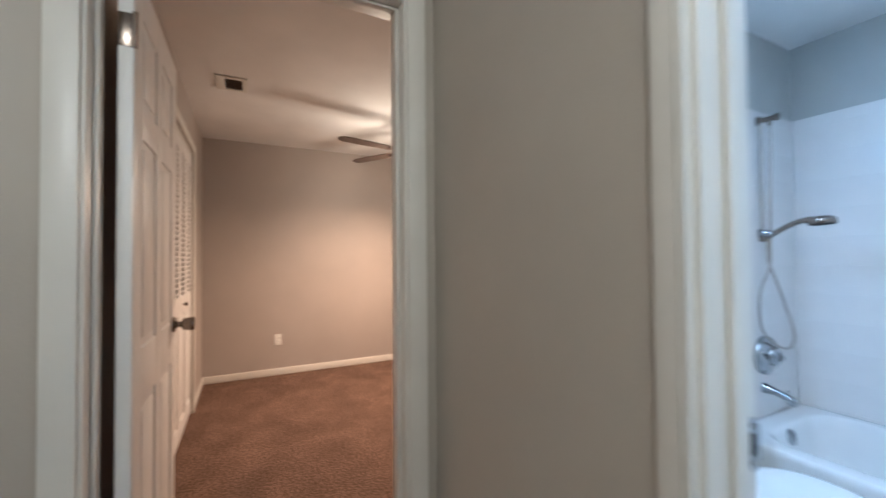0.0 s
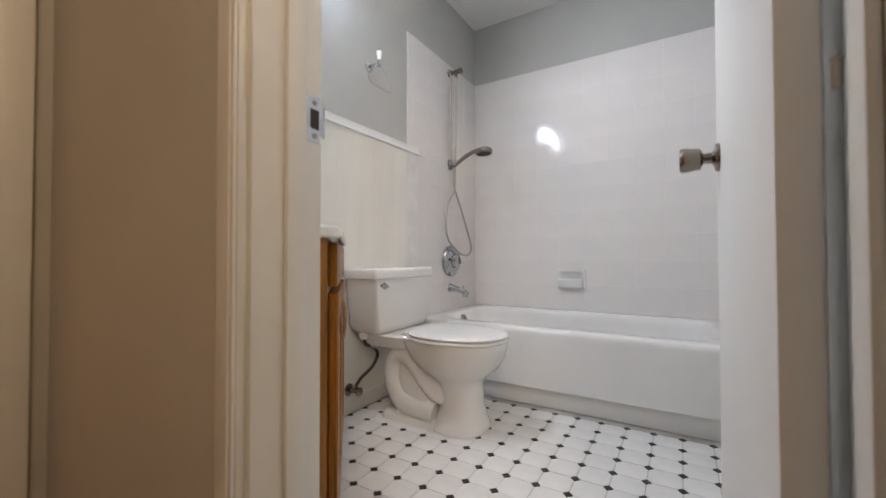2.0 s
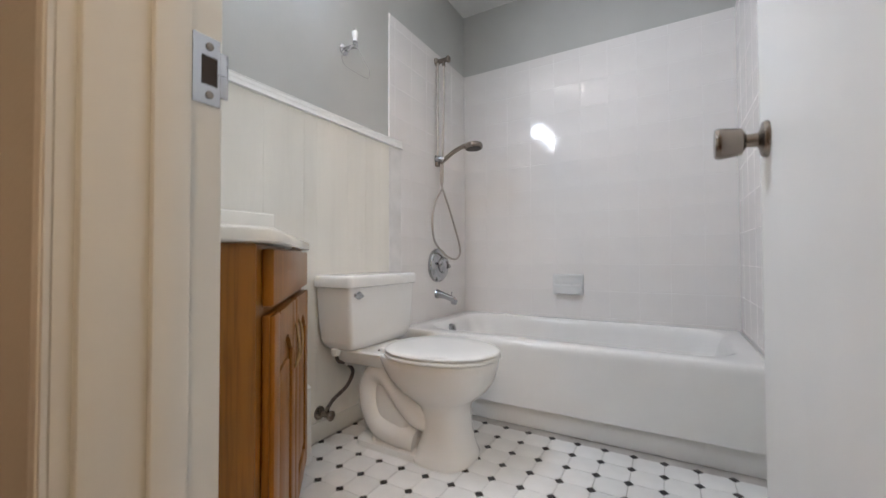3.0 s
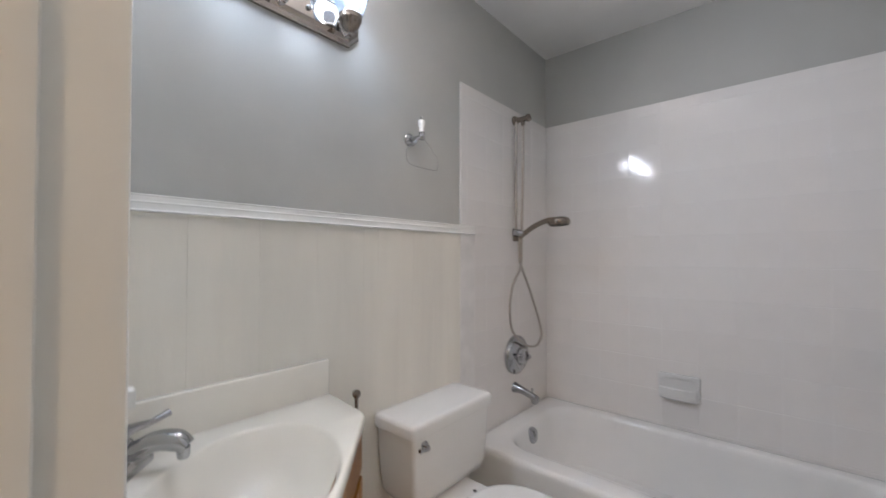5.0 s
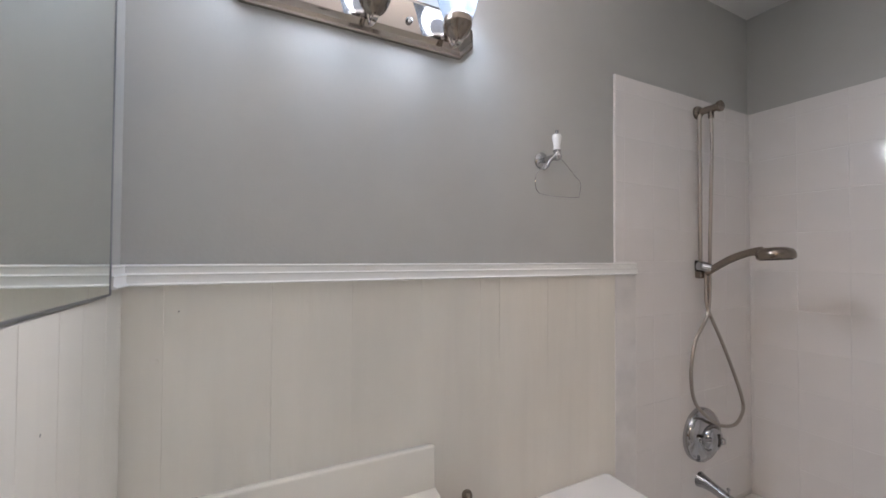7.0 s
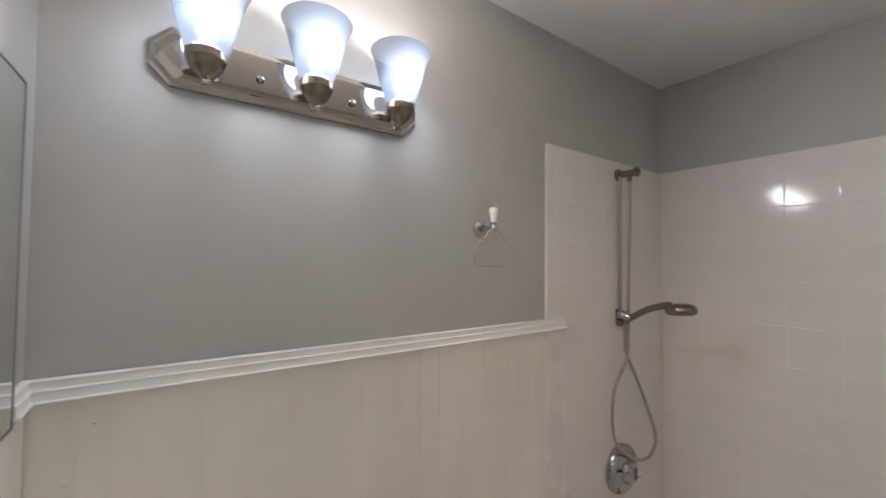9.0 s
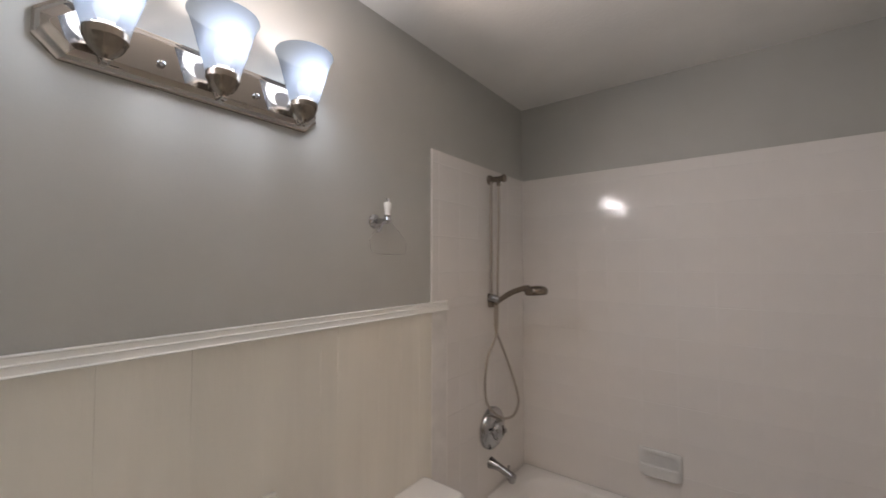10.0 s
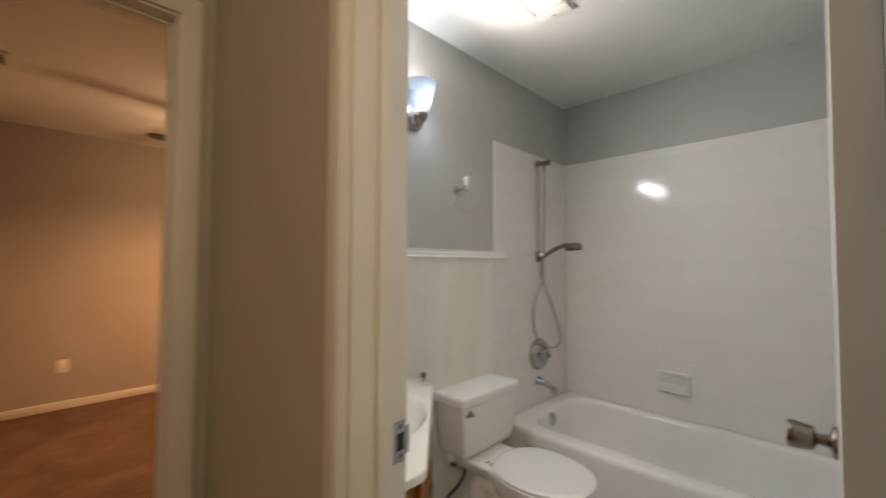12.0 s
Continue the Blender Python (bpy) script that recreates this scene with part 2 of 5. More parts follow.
def bm_lathe(profile, seg=24, m=None):
    """Turns (radius, height) rows about z."""
    rings = [[(max(r, 1e-4) * math.cos(2 * math.pi * k / seg), max(r, 1e-4) * math.sin(2 * math.pi * k / seg), z) for k in range(seg)] for r, z in profile]
    bm = bm_loft(rings)
    if m is not None:
        bm.transform(m)
    return bm


def curve_points(pts, steps=8):
    """A smooth line through the points."""
    p = [Vector(q) for q in pts]
    p = [2 * p[0] - p[1]] + p + [2 * p[-1] - p[-2]]
    out = []
    for i in range(1, len(p) - 2):
        for s in range(steps):
            t = s / steps
            a, b, c, d = p[i - 1:i + 3]
            out.append(0.5 * ((2 * b) + (c - a) * t + (2 * a - 5 * b + 4 * c - d) * t * t + (3 * b - a - 3 * c + d) * t ** 3))
    out.append(p[-2])
    return out


def bm_tube(pts, radius, seg=10, steps=8, radii=None):
    line = curve_points(pts, steps) if steps > 1 else [Vector(q) for q in pts]
    rings, side = [], None
    for i, c in enumerate(line):
        d = (line[min(i + 1, len(line) - 1)] - line[max(i - 1, 0)]).normalized()
        if side is None:
            side = d.cross(Vector((0.3, 0.2, 1)) if abs(d.z) < 0.9 else Vector((1, 0.1, 0))).normalized()
        side = (side - d * side.dot(d)).normalized()
        up = d.cross(side)
        r = radius
        if radii:
            u = i / (len(line) - 1) * (len(radii) - 1)
            k = min(int(u), len(radii) - 2)
            r = radii[k] + (radii[k + 1] - radii[k]) * (u - k)
        rings.append([c + r * (math.cos(2 * math.pi * k / seg) * side + math.sin(2 * math.pi * k / seg) * up) for k in range(seg)])
    return bm_loft(rings)


def round_rect(cx, cy, hx, hy, r, z, n=6):
    pts = []
    for sx, sy, a0 in ((1, 1, 0), (-1, 1, 90), (-1, -1, 180), (1, -1, 270)):
        for k in range(n + 1):
            a = radians(a0 + 90 * k / n)
            pts.append((cx + sx * (hx - r) + r * math.cos(a), cy + sy * (hy - r) + r * math.sin(a), z))
    return pts


def egg(cx, cy, front, back, half, z, n=40, power=2.0):
    pts = []
    for k in range(n):
        a = 2 * math.pi * k / n
        c, s = math.cos(a), math.sin(a)
        c = math.copysign(abs(c) ** (2 / power), c)
        s = math.copysign(abs(s) ** (2 / power), s)
        pts.append((cx + (front if c > 0 else back) * c, cy + half * s, z))
    return pts


def bm_prism(poly, z0, z1, bevel=0.0):
    bm = bm_loft([[(x, y, z0) for x, y in poly], [(x, y, z1) for x, y in poly]])
    if bevel:
        bmesh.ops.bevel(bm, geom=bm.edges[:], offset=bevel, segments=2, affect="EDGES", profile=0.5)
    return bm


# ---- the shell of the bathroom ----
W, H, NEAR, HALLY = 1.56, 2.44, -2.195, -2.30
HX = -0.045
DL, DR, DH = 0.807, 1.448, 2.03
TOP = 2.01
bath_floor = solid("floor", bm_box((-0.02, NEAR - 0.105, -0.12), (W + 0.1, 0.1, -0.003)), FGROUT, "white octagon and dark dot tile floor in the bathroom", "floor")
solid("ceiling", bm_box((-0.10, HALLY, H), (W + 0.1, 0.1, H + 0.1)), CEIL, "white lightly textured bathroom ceiling", "ceiling")
wall_west = solid("wall_west", bm_box((-0.045, HALLY, 0), (0, 0, H)), GREY, "grey painted bathroom wall above cream wainscot", "wall")
wall_north = solid("wall_north", bm_box((-0.1, 0, 0), (W + 0.1, 0.1, H)), GREY, "grey painted wall above white bath tiles", "wall")
wall_east = solid("wall_east", bm_box((W, NEAR, 0), (W + 0.1, 0, H)), GREY, "grey painted bathroom wall beside the open door", "wall")
NX0, NX1, NZ0, NZ1 = 0.585, 0.772, 1.318, 1.850
south = bm_boxes([((0, -2.24, 0), (NX0, NEAR, H)), ((NX1, -2.24, 0), (DL - 0.02, NEAR, H)), ((NX0, -2.24, 0), (NX1, NEAR, NZ0)), ((NX0, -2.24, NZ1), (NX1, NEAR, H)), ((DR + 0.02, -2.24, 0), (2.2, NEAR, H)), ((DL - 0.02, -2.24, DH + 0.02), (DR + 0.02, NEAR, H))])
solid("wall_south", south, GREY, "grey painted wall round the bathroom doorway", "wall")

RAIL_PROFILE = ((0.0, 0.0), (0.0165, 0.0), (0.0176, 0.0012), (0.0176, 0.0026), (0.0162, 0.0040), (0.0138, 0.0046), (0.0132, 0.0054), (0.0132, 0.0196), (0.0140, 0.0204), (0.0140, 0.0218), (0.0128, 0.0230),
                (0.0103, 0.0236), (0.0097, 0.0244), (0.0097, 0.0356), (0.0112, 0.0368), (0.0112, 0.0386), (0.0090, 0.0402), (0.0, 0.0410))
RZ = 1.319


def rail(name, line, label):
    """A moulded rail along a line of points (x, y, and how the profile leans off the wall)."""
    return solid(name, bm_loft([[(x + sx * d, y + sy * d, RZ + h) for d, h in RAIL_PROFILE] for x, y, sx, sy in line]), RAILM, label, "chair rail")


rail("trim_west", ((0.097, NEAR, 0, 1), (0.004, NEAR, 1, 1), (0.004, -0.758, 1, 0)), "white moulded chair rail mitred round the corner")
rail("trim_east", ((W - 0.004, NEAR, -1, 0), (W - 0.004, -0.684, -1, 0)), "white moulded chair rail along the wall")

wains_w = solid("wainscot_west", bm_box((0.0, NEAR, 0.0), (0.002, -0.757, 1.335)), GROUT, "cream grooved wainscot boards behind the toilet", "wainscot")
wains_e = solid("wainscot_east", bm_box((W - 0.002, NEAR, 0.0), (W, -0.680, 1.335)), GROUT, "cream grooved wainscot boards beside the door", "wainscot")
wains_s = solid("wainscot_south", bm_box((0.01, NEAR, 0.0), (DL - 0.02, NEAR + 0.002, 1.306)), GROUT, "cream grooved wainscot boards behind the vanity", "wainscot")


def bm_board(a, b, z0, z1, thick, e=0.0009, faint=False):
    """A board from a to b along y, facing +x, its long edges eased, in places filled with paint."""
    rows = []
    cuts_z = [z0 + (z1 - z0) * k / 12 for k in range(13)]
    ends = [[random.choice((0.02, 0.03, 0.06, 0.12)) if faint and z < z1 - 0.25 else random.choice((0.04, 0.1, 0.2)) if faint else 0.18 for z in cuts_z] for s in range(2)]
    for z, da, db in zip(cuts_z, *ends):
        rows.append([(x, y, z) for x, y in ((0.0, a), (thick * (1 - da), a + 0.0001), (thick, a + e), (thick, b - e), (thick * (1 - db), b - 0.0001), (0.0, b))])
    return bm_loft(rows)


grooves = (NEAR + 0.001, -2.125, -1.932, -1.757, -1.579, -1.400, -1.335, -1.157, -1.040, -0.936, -0.758)
for a, b in zip(grooves, grooves[1:]):
    part("board", bm_board(a, b, 0.0, 1.333, 0.0055, 0.0007, True), PANEL, wains_w, "", None, 4)
east_grooves = (NEAR + 0.001, -2.085, -2.03, -1.95, -1.87, -1.775, -1.68, -1.60, -1.50, -1.40, -1.30, -1.18, -1.05, -0.92, -0.80, -0.681)
for a, b in zip(east_grooves, east_grooves[1:]):
    bm = bm_board(a, b, 0.0, 1.333, 0.0055, 0.0035)
    bm.transform(Matrix.Translation((W, 0, 0)) @ Matrix.Diagonal((-1, 1, 1, 1)))
    part("board", bm, PANEL, wains_e)
south_grooves = (0.012, 0.10, 0.205, 0.285, 0.385, 0.49, 0.56, 0.66, 0.745, DL - 0.021)
for a, b in zip(south_grooves, south_grooves[1:]):
    bm = bm_board(a, b, 0.0, 1.333 if b < 0.11 else 1.307, 0.0055)
    bm.transform(Matrix(((0, 1, 0, 0), (1, 0, 0, NEAR), (0, 0, 1, 0), (0, 0, 0, 1))))
    part("board", bm, PANEL, wains_s)
part("nail_hole", bm_lathe([(0.0014, 0), (0.0011, 0.0005), (0, 0.0006)], 10, pose(0.0055, -2.1006, 1.267, 0, 90, 0)), DARK, wains_w)
part("nail_dab", bm_lathe([(0.006, 0), (0.004, 0.0014), (0, 0.0018)], 12, pose(0.0055, -2.137, 1.172, 0, 90, 0)), PANEL, wains_w)
part("nail_dab", bm_lathe([(0.006, 0), (0.004, 0.0016), (0, 0.002)], 12, pose(0.425, NEAR + 0.0055, 1.177, -90, 0, 0)), PANEL, wains_s)
part("nail_hole", bm_lathe([(0.0014, 0), (0.0011, 0.0005), (0, 0.0006)], 10, pose(0.331, NEAR + 0.0055, 1.174, -90, 0, 0)), DARK, wains_s)
solid("baseboard", bm_box((0.006, -1.545, 0.0), (0.018, -0.80, 0.075), 0.004), TRIM, "low white painted baseboard behind the toilet", "baseboard")

# ---- doorway of the bathroom ----


def casing_set(name, make, label):
    ob = thing(name, label, "door frame", kind="structure")
    for nm, lo, hi in make:
        part(nm, bm_box(lo, hi, 0.004), TRIM, ob)
    return ob


frame_1 = casing_set("door_frame_1", [
    ("jamb", (DL - 0.02, HALLY - 0.020, 0.0), (DL, NEAR + 0.002, DH + 0.02)),
    ("jamb", (DR, HALLY - 0.020, 0.0), (DR + 0.02, NEAR + 0.002, DH + 0.02)),
    ("jamb_head", (DL, HALLY - 0.020, DH), (DR, NEAR + 0.002, DH + 0.02)),
    ("stop", (DL, -2.268, 0.0), (DL + 0.011, -2.232, DH)),
    ("stop", (DR - 0.011, -2.268, 0.0), (DR, -2.232, DH)),
    ("stop_head", (DL + 0.011, -2.268, DH - 0.011), (DR - 0.011, -2.232, DH)),
    ("casing", (DL - 0.065, HALLY - 0.035, 0.0), (DL - 0.010, HALLY - 0.018, DH + 0.065)),
    ("casing", (DR + 0.010, HALLY - 0.035, 0.0), (DR + 0.065, HALLY - 0.018, DH + 0.065)),
    ("casing_head", (DL - 0.010, HALLY - 0.035, DH + 0.010), (DR + 0.010, HALLY - 0.018, DH + 0.065)),
    ("casing_bead", (DL - 0.024, HALLY - 0.039, 0.0), (DL - 0.012, HALLY - 0.0355, DH + 0.02)),
], "white painted door frame round the bathroom doorway")


def strike_plate():
    ob = thing("strike_plate", "worn steel strike plate screwed to the jamb", "strike plate")
    z0, z1 = 0.913, 0.990
    y0, y1 = -2.228, NEAR - 0.003
    bm = bm_boxes([((DL, y0, z0), (DL + 0.002, y0 + 0.009, z1)), ((DL, y0 + 0.027, z0), (DL + 0.002, y1, z1)),
                   ((DL, y0 + 0.009, z0), (DL + 0.002, y0 + 0.027, z0 + 0.022)), ((DL, y0 + 0.009, z1 - 0.022), (DL + 0.002, y0 + 0.027, z1))])
    part("plate", bm, CHROME, ob)
    part("lip", bm_tube([(DL + 0.001, y1 - 0.004, 0.951), (DL + 0.002, y1 + 0.003, 0.951), (DL - 0.002, y1 + 0.012, 0.951)], 0.001, 4, 3), CHROME, ob)
    part("lip_flap", bm_box((DL - 0.001, y1, z0 + 0.012), (DL + 0.002, y1 + 0.010, z1 - 0.012), 0.0009), CHROME, ob)
    part("latch_hole", bm_box((DL, y0 + 0.0092, z0 + 0.0222), (DL + 0.0006, y0 + 0.0268, z1 - 0.0222)), DARK, ob, "dark latch hole")
    for z in (z0 + 0.011, z1 - 0.011):
        part("screw", bm_lathe([(0.0045, 0), (0.0045, 0.0008), (0.003, 0.0014)], 12, pose(DL + 0.002, y0 + 0.018, z, 0, 90, 0)), NICKEL, ob)


strike_plate()


def knob(parent, at, material=NICKEL, rose=0.031):
    """A door knob that sticks out along the pose's z, with its rose."""
    bm = bm_lathe([(rose, 0), (rose, 0.004), (rose * 0.93, 0.008), (0.017, 0.011), (0.012, 0.014), (0.011, 0.030), (0.018, 0.032),
                   (0.0235, 0.036), (0.0245, 0.045), (0.0275, 0.066), (0.0275, 0.071), (0.0245, 0.0755), (0.0, 0.077)], 28)
    return part("knob", bm, material, parent, "brushed nickel knob", at)


def hinge(parent, x, y, z):
    bm = bm_lathe([(0.004, -0.012), (0.004, 0.012)], 12, pose(x, y, z))
    bm_add(bm, bm_lathe([(0.003, 0.012), (0.005, 0.013), (0.005, 0.015), (0.003, 0.016)], 12, pose(x, y, z)))
    return part("hinge", bm, TRIM, parent, "hinge covered with white paint")


door_1 = thing("door_1", "plain white painted door standing open into the bathroom", "door", kind="structure")
part("leaf", bm_box((1.402, -2.178, 0.012), (1.437, -1.528, 2.018), 0.003), DOORP, door_1)
knob(door_1, pose(1.402, -1.597, 0.942, 0, -90, 0))
knob(door_1, pose(1.437, -1.597, 0.942, 0, 90, 0))
part("latch_plate", bm_box((1.408, -1.5285, 0.905), (1.431, -1.5265, 0.968), 0.0008), NICKEL, door_1)
for z in (0.26, 0.885, 1.78):
    hinge(door_1, 1.4465, -2.176, z)

# ---- hall ----
solid("hall_floor", bm_box((HX - 0.12, -6.0, -0.12), (2.3, NEAR - 0.105, 0.0)), CARPET, "brown carpet in the hall", "carpet")
solid("hall_ceiling", bm_box((HX - 0.12, -6.0, H), (2.3, HALLY, H + 0.1)), CEIL, "white textured hall ceiling", "ceiling")
BO0, BO1, BH = -3.206, -2.425, 2.06
hw = bm_boxes([((HX - 0.12, BO1 + 0.02, 0), (HX, HALLY, H)), ((HX - 0.12, BO0 - 0.02, BH + 0.02), (HX, BO1 + 0.02, H)), ((HX - 0.12, -6.0, 0), (HX, BO0 - 0.02, H))])
solid("hall_wall_west", hw, HALLP, "greige painted hall wall round the bedroom doorway", "wall")
hn = bm_boxes([((HX, HALLY - 0.018, 0), (DL - 0.02, -2.2405, H)), ((DR + 0.02, HALLY - 0.018, 0), (2.2, -2.2405, H)), ((DL - 0.02, HALLY - 0.018, DH + 0.02), (DR + 0.02, -2.2405, H))])
solid("hall_wall_north", hn, HALLP, "greige painted hall wall round the bathroom doorway", "wall")
solid("hall_wall_east", bm_box((2.2, -6.0, 0), (2.3, NEAR, H)), HALLP, "greige painted hall wall", "wall")
solid("hall_wall_south", bm_box((HX - 0.12, -6.1, 0), (2.3, -6.0, H)), HALLP, "greige painted hall end wall", "wall")
frame_2 = casing_set("door_frame_2", [
    ("jamb", (HX - 0.122, BO1, 0.0), (HX + 0.006, BO1 + 0.02, BH + 0.02)),
    ("jamb", (HX - 0.122, BO0 - 0.02, 0.0), (HX + 0.006, BO0, BH + 0.02)),
    ("jamb_head", (HX - 0.122, BO0, BH), (HX + 0.006, BO1, BH + 0.02)),
    ("stop", (HX - 0.075, BO1 - 0.011, 0.0), (HX - 0.040, BO1, BH)),
    ("stop", (HX - 0.075, BO0, 0.0), (HX - 0.040, BO0 + 0.011, BH)),
    ("stop_head", (HX - 0.075, BO0 + 0.011, BH - 0.011), (HX - 0.040, BO1 - 0.011, BH)),
    ("casing", (HX + 0.004, BO1 + 0.008, 0.0), (HX + 0.020, BO1 + 0.070, BH + 0.07)),
    ("casing", (HX + 0.004, BO0 - 0.073, 0.0), (HX + 0.020, BO0 - 0.008, BH + 0.07)),
    ("casing_head", (HX + 0.004, BO0 - 0.008, BH + 0.008), (HX + 0.020, BO1 + 0.008, BH + 0.07)),
], "white painted door frame round the bedroom doorway")

# ---- bedroom ----
solid("bedroom_floor", bm_box((-3.5, -3.93, -0.12), (HX - 0.12, 0.6, 0.0)), CARPET, "brown cut pile bedroom carpet", "carpet")
solid("bedroom_ceiling", bm_box((-3.5, -3.4, H), (HX - 0.12, 0.6, H + 0.1)), CEIL, "white textured bedroom ceiling", "ceiling")
solid("bedroom_wall_west", bm_box((-3.5, -3.36, 0), (-3.4, 0.6, H)), BEDP, "greige painted bedroom wall with an outlet", "wall")
BS, CL0, CL1, CH = -3.26, -2.60, -1.35, 2.09
bs = bm_boxes([((-3.4, BS - 0.1, 0), (CL0, BS, H)), ((CL1, BS - 0.1, 0), (HX - 0.12, BS, H)), ((CL0, BS - 0.1, CH), (CL1, BS, H))])
solid("bedroom_wall_south", bs, BEDP, "greige painted bedroom wall with a closet opening", "wall")
cw = bm_boxes([((CL0 - 0.1, BS - 0.66, 0), (CL1 + 0.1, BS - 0.6, CH + 0.1)), ((CL0 - 0.1, BS - 0.6, 0), (CL0 - 0.04, BS - 0.1, CH + 0.1)), ((CL1 + 0.04, BS - 0.6, 0), (CL1 + 0.1, BS - 0.1, CH + 0.1)),
               ((CL0 - 0.04, BS - 0.6, CH + 0.04), (CL1 + 0.04, BS - 0.1, CH + 0.1))])
solid("closet_wall", cw, BEDP, "plain closet walls behind the louvred doors", "wall")
solid("bedroom_wall_north", bm_box((-3.5, 0.6, 0), (HX - 0.12, 0.7, H)), BEDP, "greige painted bedroom wall", "wall")
solid("bedroom_wall_east", bm_box((-0.16, HALLY + 0.001, 0), (HX - 0.0455, 0.6, H)), BEDP, "greige painted bedroom wall", "wall")
solid("bedroom_baseboard", bm_boxes([((-3.4, BS, 0), (-3.388, 0.6, 0.070)), ((-3.388, BS, 0), (CL0 - 0.06, BS + 0.012, 0.070)), ((CL1 + 0.06, BS, 0), (-0.17, BS + 0.012, 0.070))], 0.003), TRIM, "white painted bedroom baseboard", "baseboard")
cf = casing_set("closet_frame", [
    ("casing", (CL0 - 0.06, BS + 0.001, 0.0), (CL0, BS + 0.016, CH + 0.06)),
    ("casing", (CL1, BS + 0.001, 0.0), (CL1 + 0.06, BS + 0.016, CH + 0.06)),
    ("casing_head", (CL0, BS + 0.001, CH), (CL1, BS + 0.016, CH + 0.06)),
    ("track", (CL0, BS - 0.04, CH - 0.03), (CL1, BS - 0.005, CH - 0.001)),
], "white painted closet door frame")


def louvre_door(x0, x1, label):
    """A bifold leaf: louvres above, a panel below."""
    ob = thing("closet_door", label, "closet door", "bifold closet leaves")
    y0, y1, z1 = BS - 0.035, BS - 0.006, CH - 0.035
    s = 0.055
    for a, b in ((x0, x0 + s), (x1 - s, x1)):
        part("stile", bm_box((a, y0, 0.02), (b, y1, z1), 0.003), DOORP, ob)
    for a, b in ((0.02, 0.14), (0.86, 0.98), (z1 - 0.09, z1)):
        part("rail", bm_box((x0 + s, y0, a), (x1 - s, y1, b), 0.003), DOORP, ob)
    part("lower_panel", bm_box((x0 + s, y0 + 0.008, 0.14), (x1 - s, y1 - 0.008, 0.86), 0.002), DOORP, ob)
    z = 1.0
    slat = finish("slat", bm_box((-(x1 - x0) / 2 + s, -0.018, -0.003), ((x1 - x0) / 2 - s, 0.018, 0.003), 0.001), DOORP)
    while z < z1 - 0.10:
        o = new("slat", slat)
        o.parent = ob
        o.matrix_local = pose((x0 + x1) / 2, (y0 + y1) / 2, z, 38, 0, 0)
        z += 0.034
    return ob


step = (CL1 - CL0) / 4
for k in range(4):
    d = louvre_door(CL0 + step * k + 0.002, CL0 + step * (k + 1) - 0.002, "white louvred bifold closet door, closed")
    if k == 1:
        part("pull", bm_lathe([(0.006, 0), (0.006, 0.012), (0.015, 0.018), (0.014, 0.026), (0, 0.029)], 16, pose(CL0 + step * 1.5, BS - 0.006, 0.92, -90, 0, 0)), NICKEL, d, "small round pull")


def panel_door():
    """Six-panel door, opened against the wall by the closet."""
    ob = thing("door_2", "white six-panel bedroom door standing open", "door", kind="structure")
    x0, x1, y0, y1 = -0.872, -0.160, -3.178, -3.143
    part("leaf", bm_box((x0 + 0.002, y0 + 0.006, 0.014), (x1 - 0.002, y1 - 0.006, 2.043), 0.002), DOORP, ob)
    xm = (x0 + x1) / 2
    cols = ((x0 + 0.105, xm - 0.045), (xm + 0.045, x1 - 0.105))
    rows = ((0.21, 0.82), (0.98, 1.58), (1.68, 1.93))
    # the frame that stands proud of the sunk panels
    for a, b in ((x0, x0 + 0.105), (xm - 0.045, xm + 0.045), (x1 - 0.105, x1)):
        part("stile", bm_box((a, y0, 0.012), (b, y1, 2.045), 0.004), DOORP, ob)
    for a, b in ((0.012, 0.21), (0.82, 0.98), (1.58, 1.68), (1.93, 2.045)):
        for c, d in cols:
            part("rail", bm_box((c - 0.003, y0 + 0.0004, a), (d + 0.003, y1 - 0.0004, b), 0.004), DOORP, ob)
    for a, b in rows:
        for c, d in cols:
            part("panel", bm_box((c + 0.025, y0 + 0.002, a + 0.025), (d - 0.025, y1 - 0.002, b - 0.025), 0.0035), DOORP, ob)
    knob(ob, pose(x0 + 0.065, y1, 0.965, -90, 0, 0))
    for z in (0.25, 1.84):
        part("hinge", bm_boxes([((x1, y1 - 0.034, z - 0.045), (x1 + 0.002, y1 - 0.002, z + 0.045))], 0.0006), NICKEL, ob, "steel hinge leaf")
        part("hinge_pin", bm_lathe([(0.0065, -0.047), (0.0065, 0.047)], 12, pose(x1 + 0.006, y1 + 0.003, z)), NICKEL, ob)
    return ob


panel_door()


def outlet(at, label, toggle=False):
    ob = thing("wall_outlet" if not toggle else "light_switch", label, "outlet" if not toggle else "light switch", at=at)
    part("cover", bm_box((-0.035, -0.0575, 0), (0.035, 0.0575, 0.006), 0.002), PLASTIC, ob)
    if toggle:
        part("toggle", bm_box((-0.005, -0.004, 0.006), (0.005, 0.010, 0.016), 0.001), PLASTIC, ob)
    else:
        for y in (-0.020, 0.020):
            part("socket", bm_prism([(0.016 * math.cos(a / 8 * math.pi), y + 0.014 * math.sin(a / 8 * math.pi)) for a in range(16)], 0.006, 0.0075), PLASTIC, ob)
            part("slot", bm_boxes([((-0.007, y - 0.004, 0.0075), (-0.005, y + 0.005, 0.008)), ((0.005, y - 0.004, 0.0075), (0.007, y + 0.005, 0.008))]), DARK, ob)
    return ob


outlet(Matrix.Translation((-3.400, -2.570, 0.372)) @ Matrix(((0, 0, 1, 0), (1, 0, 0, 0), (0, 1, 0, 0), (0, 0, 0, 1))), "white duplex outlet low on the bedroom wall")


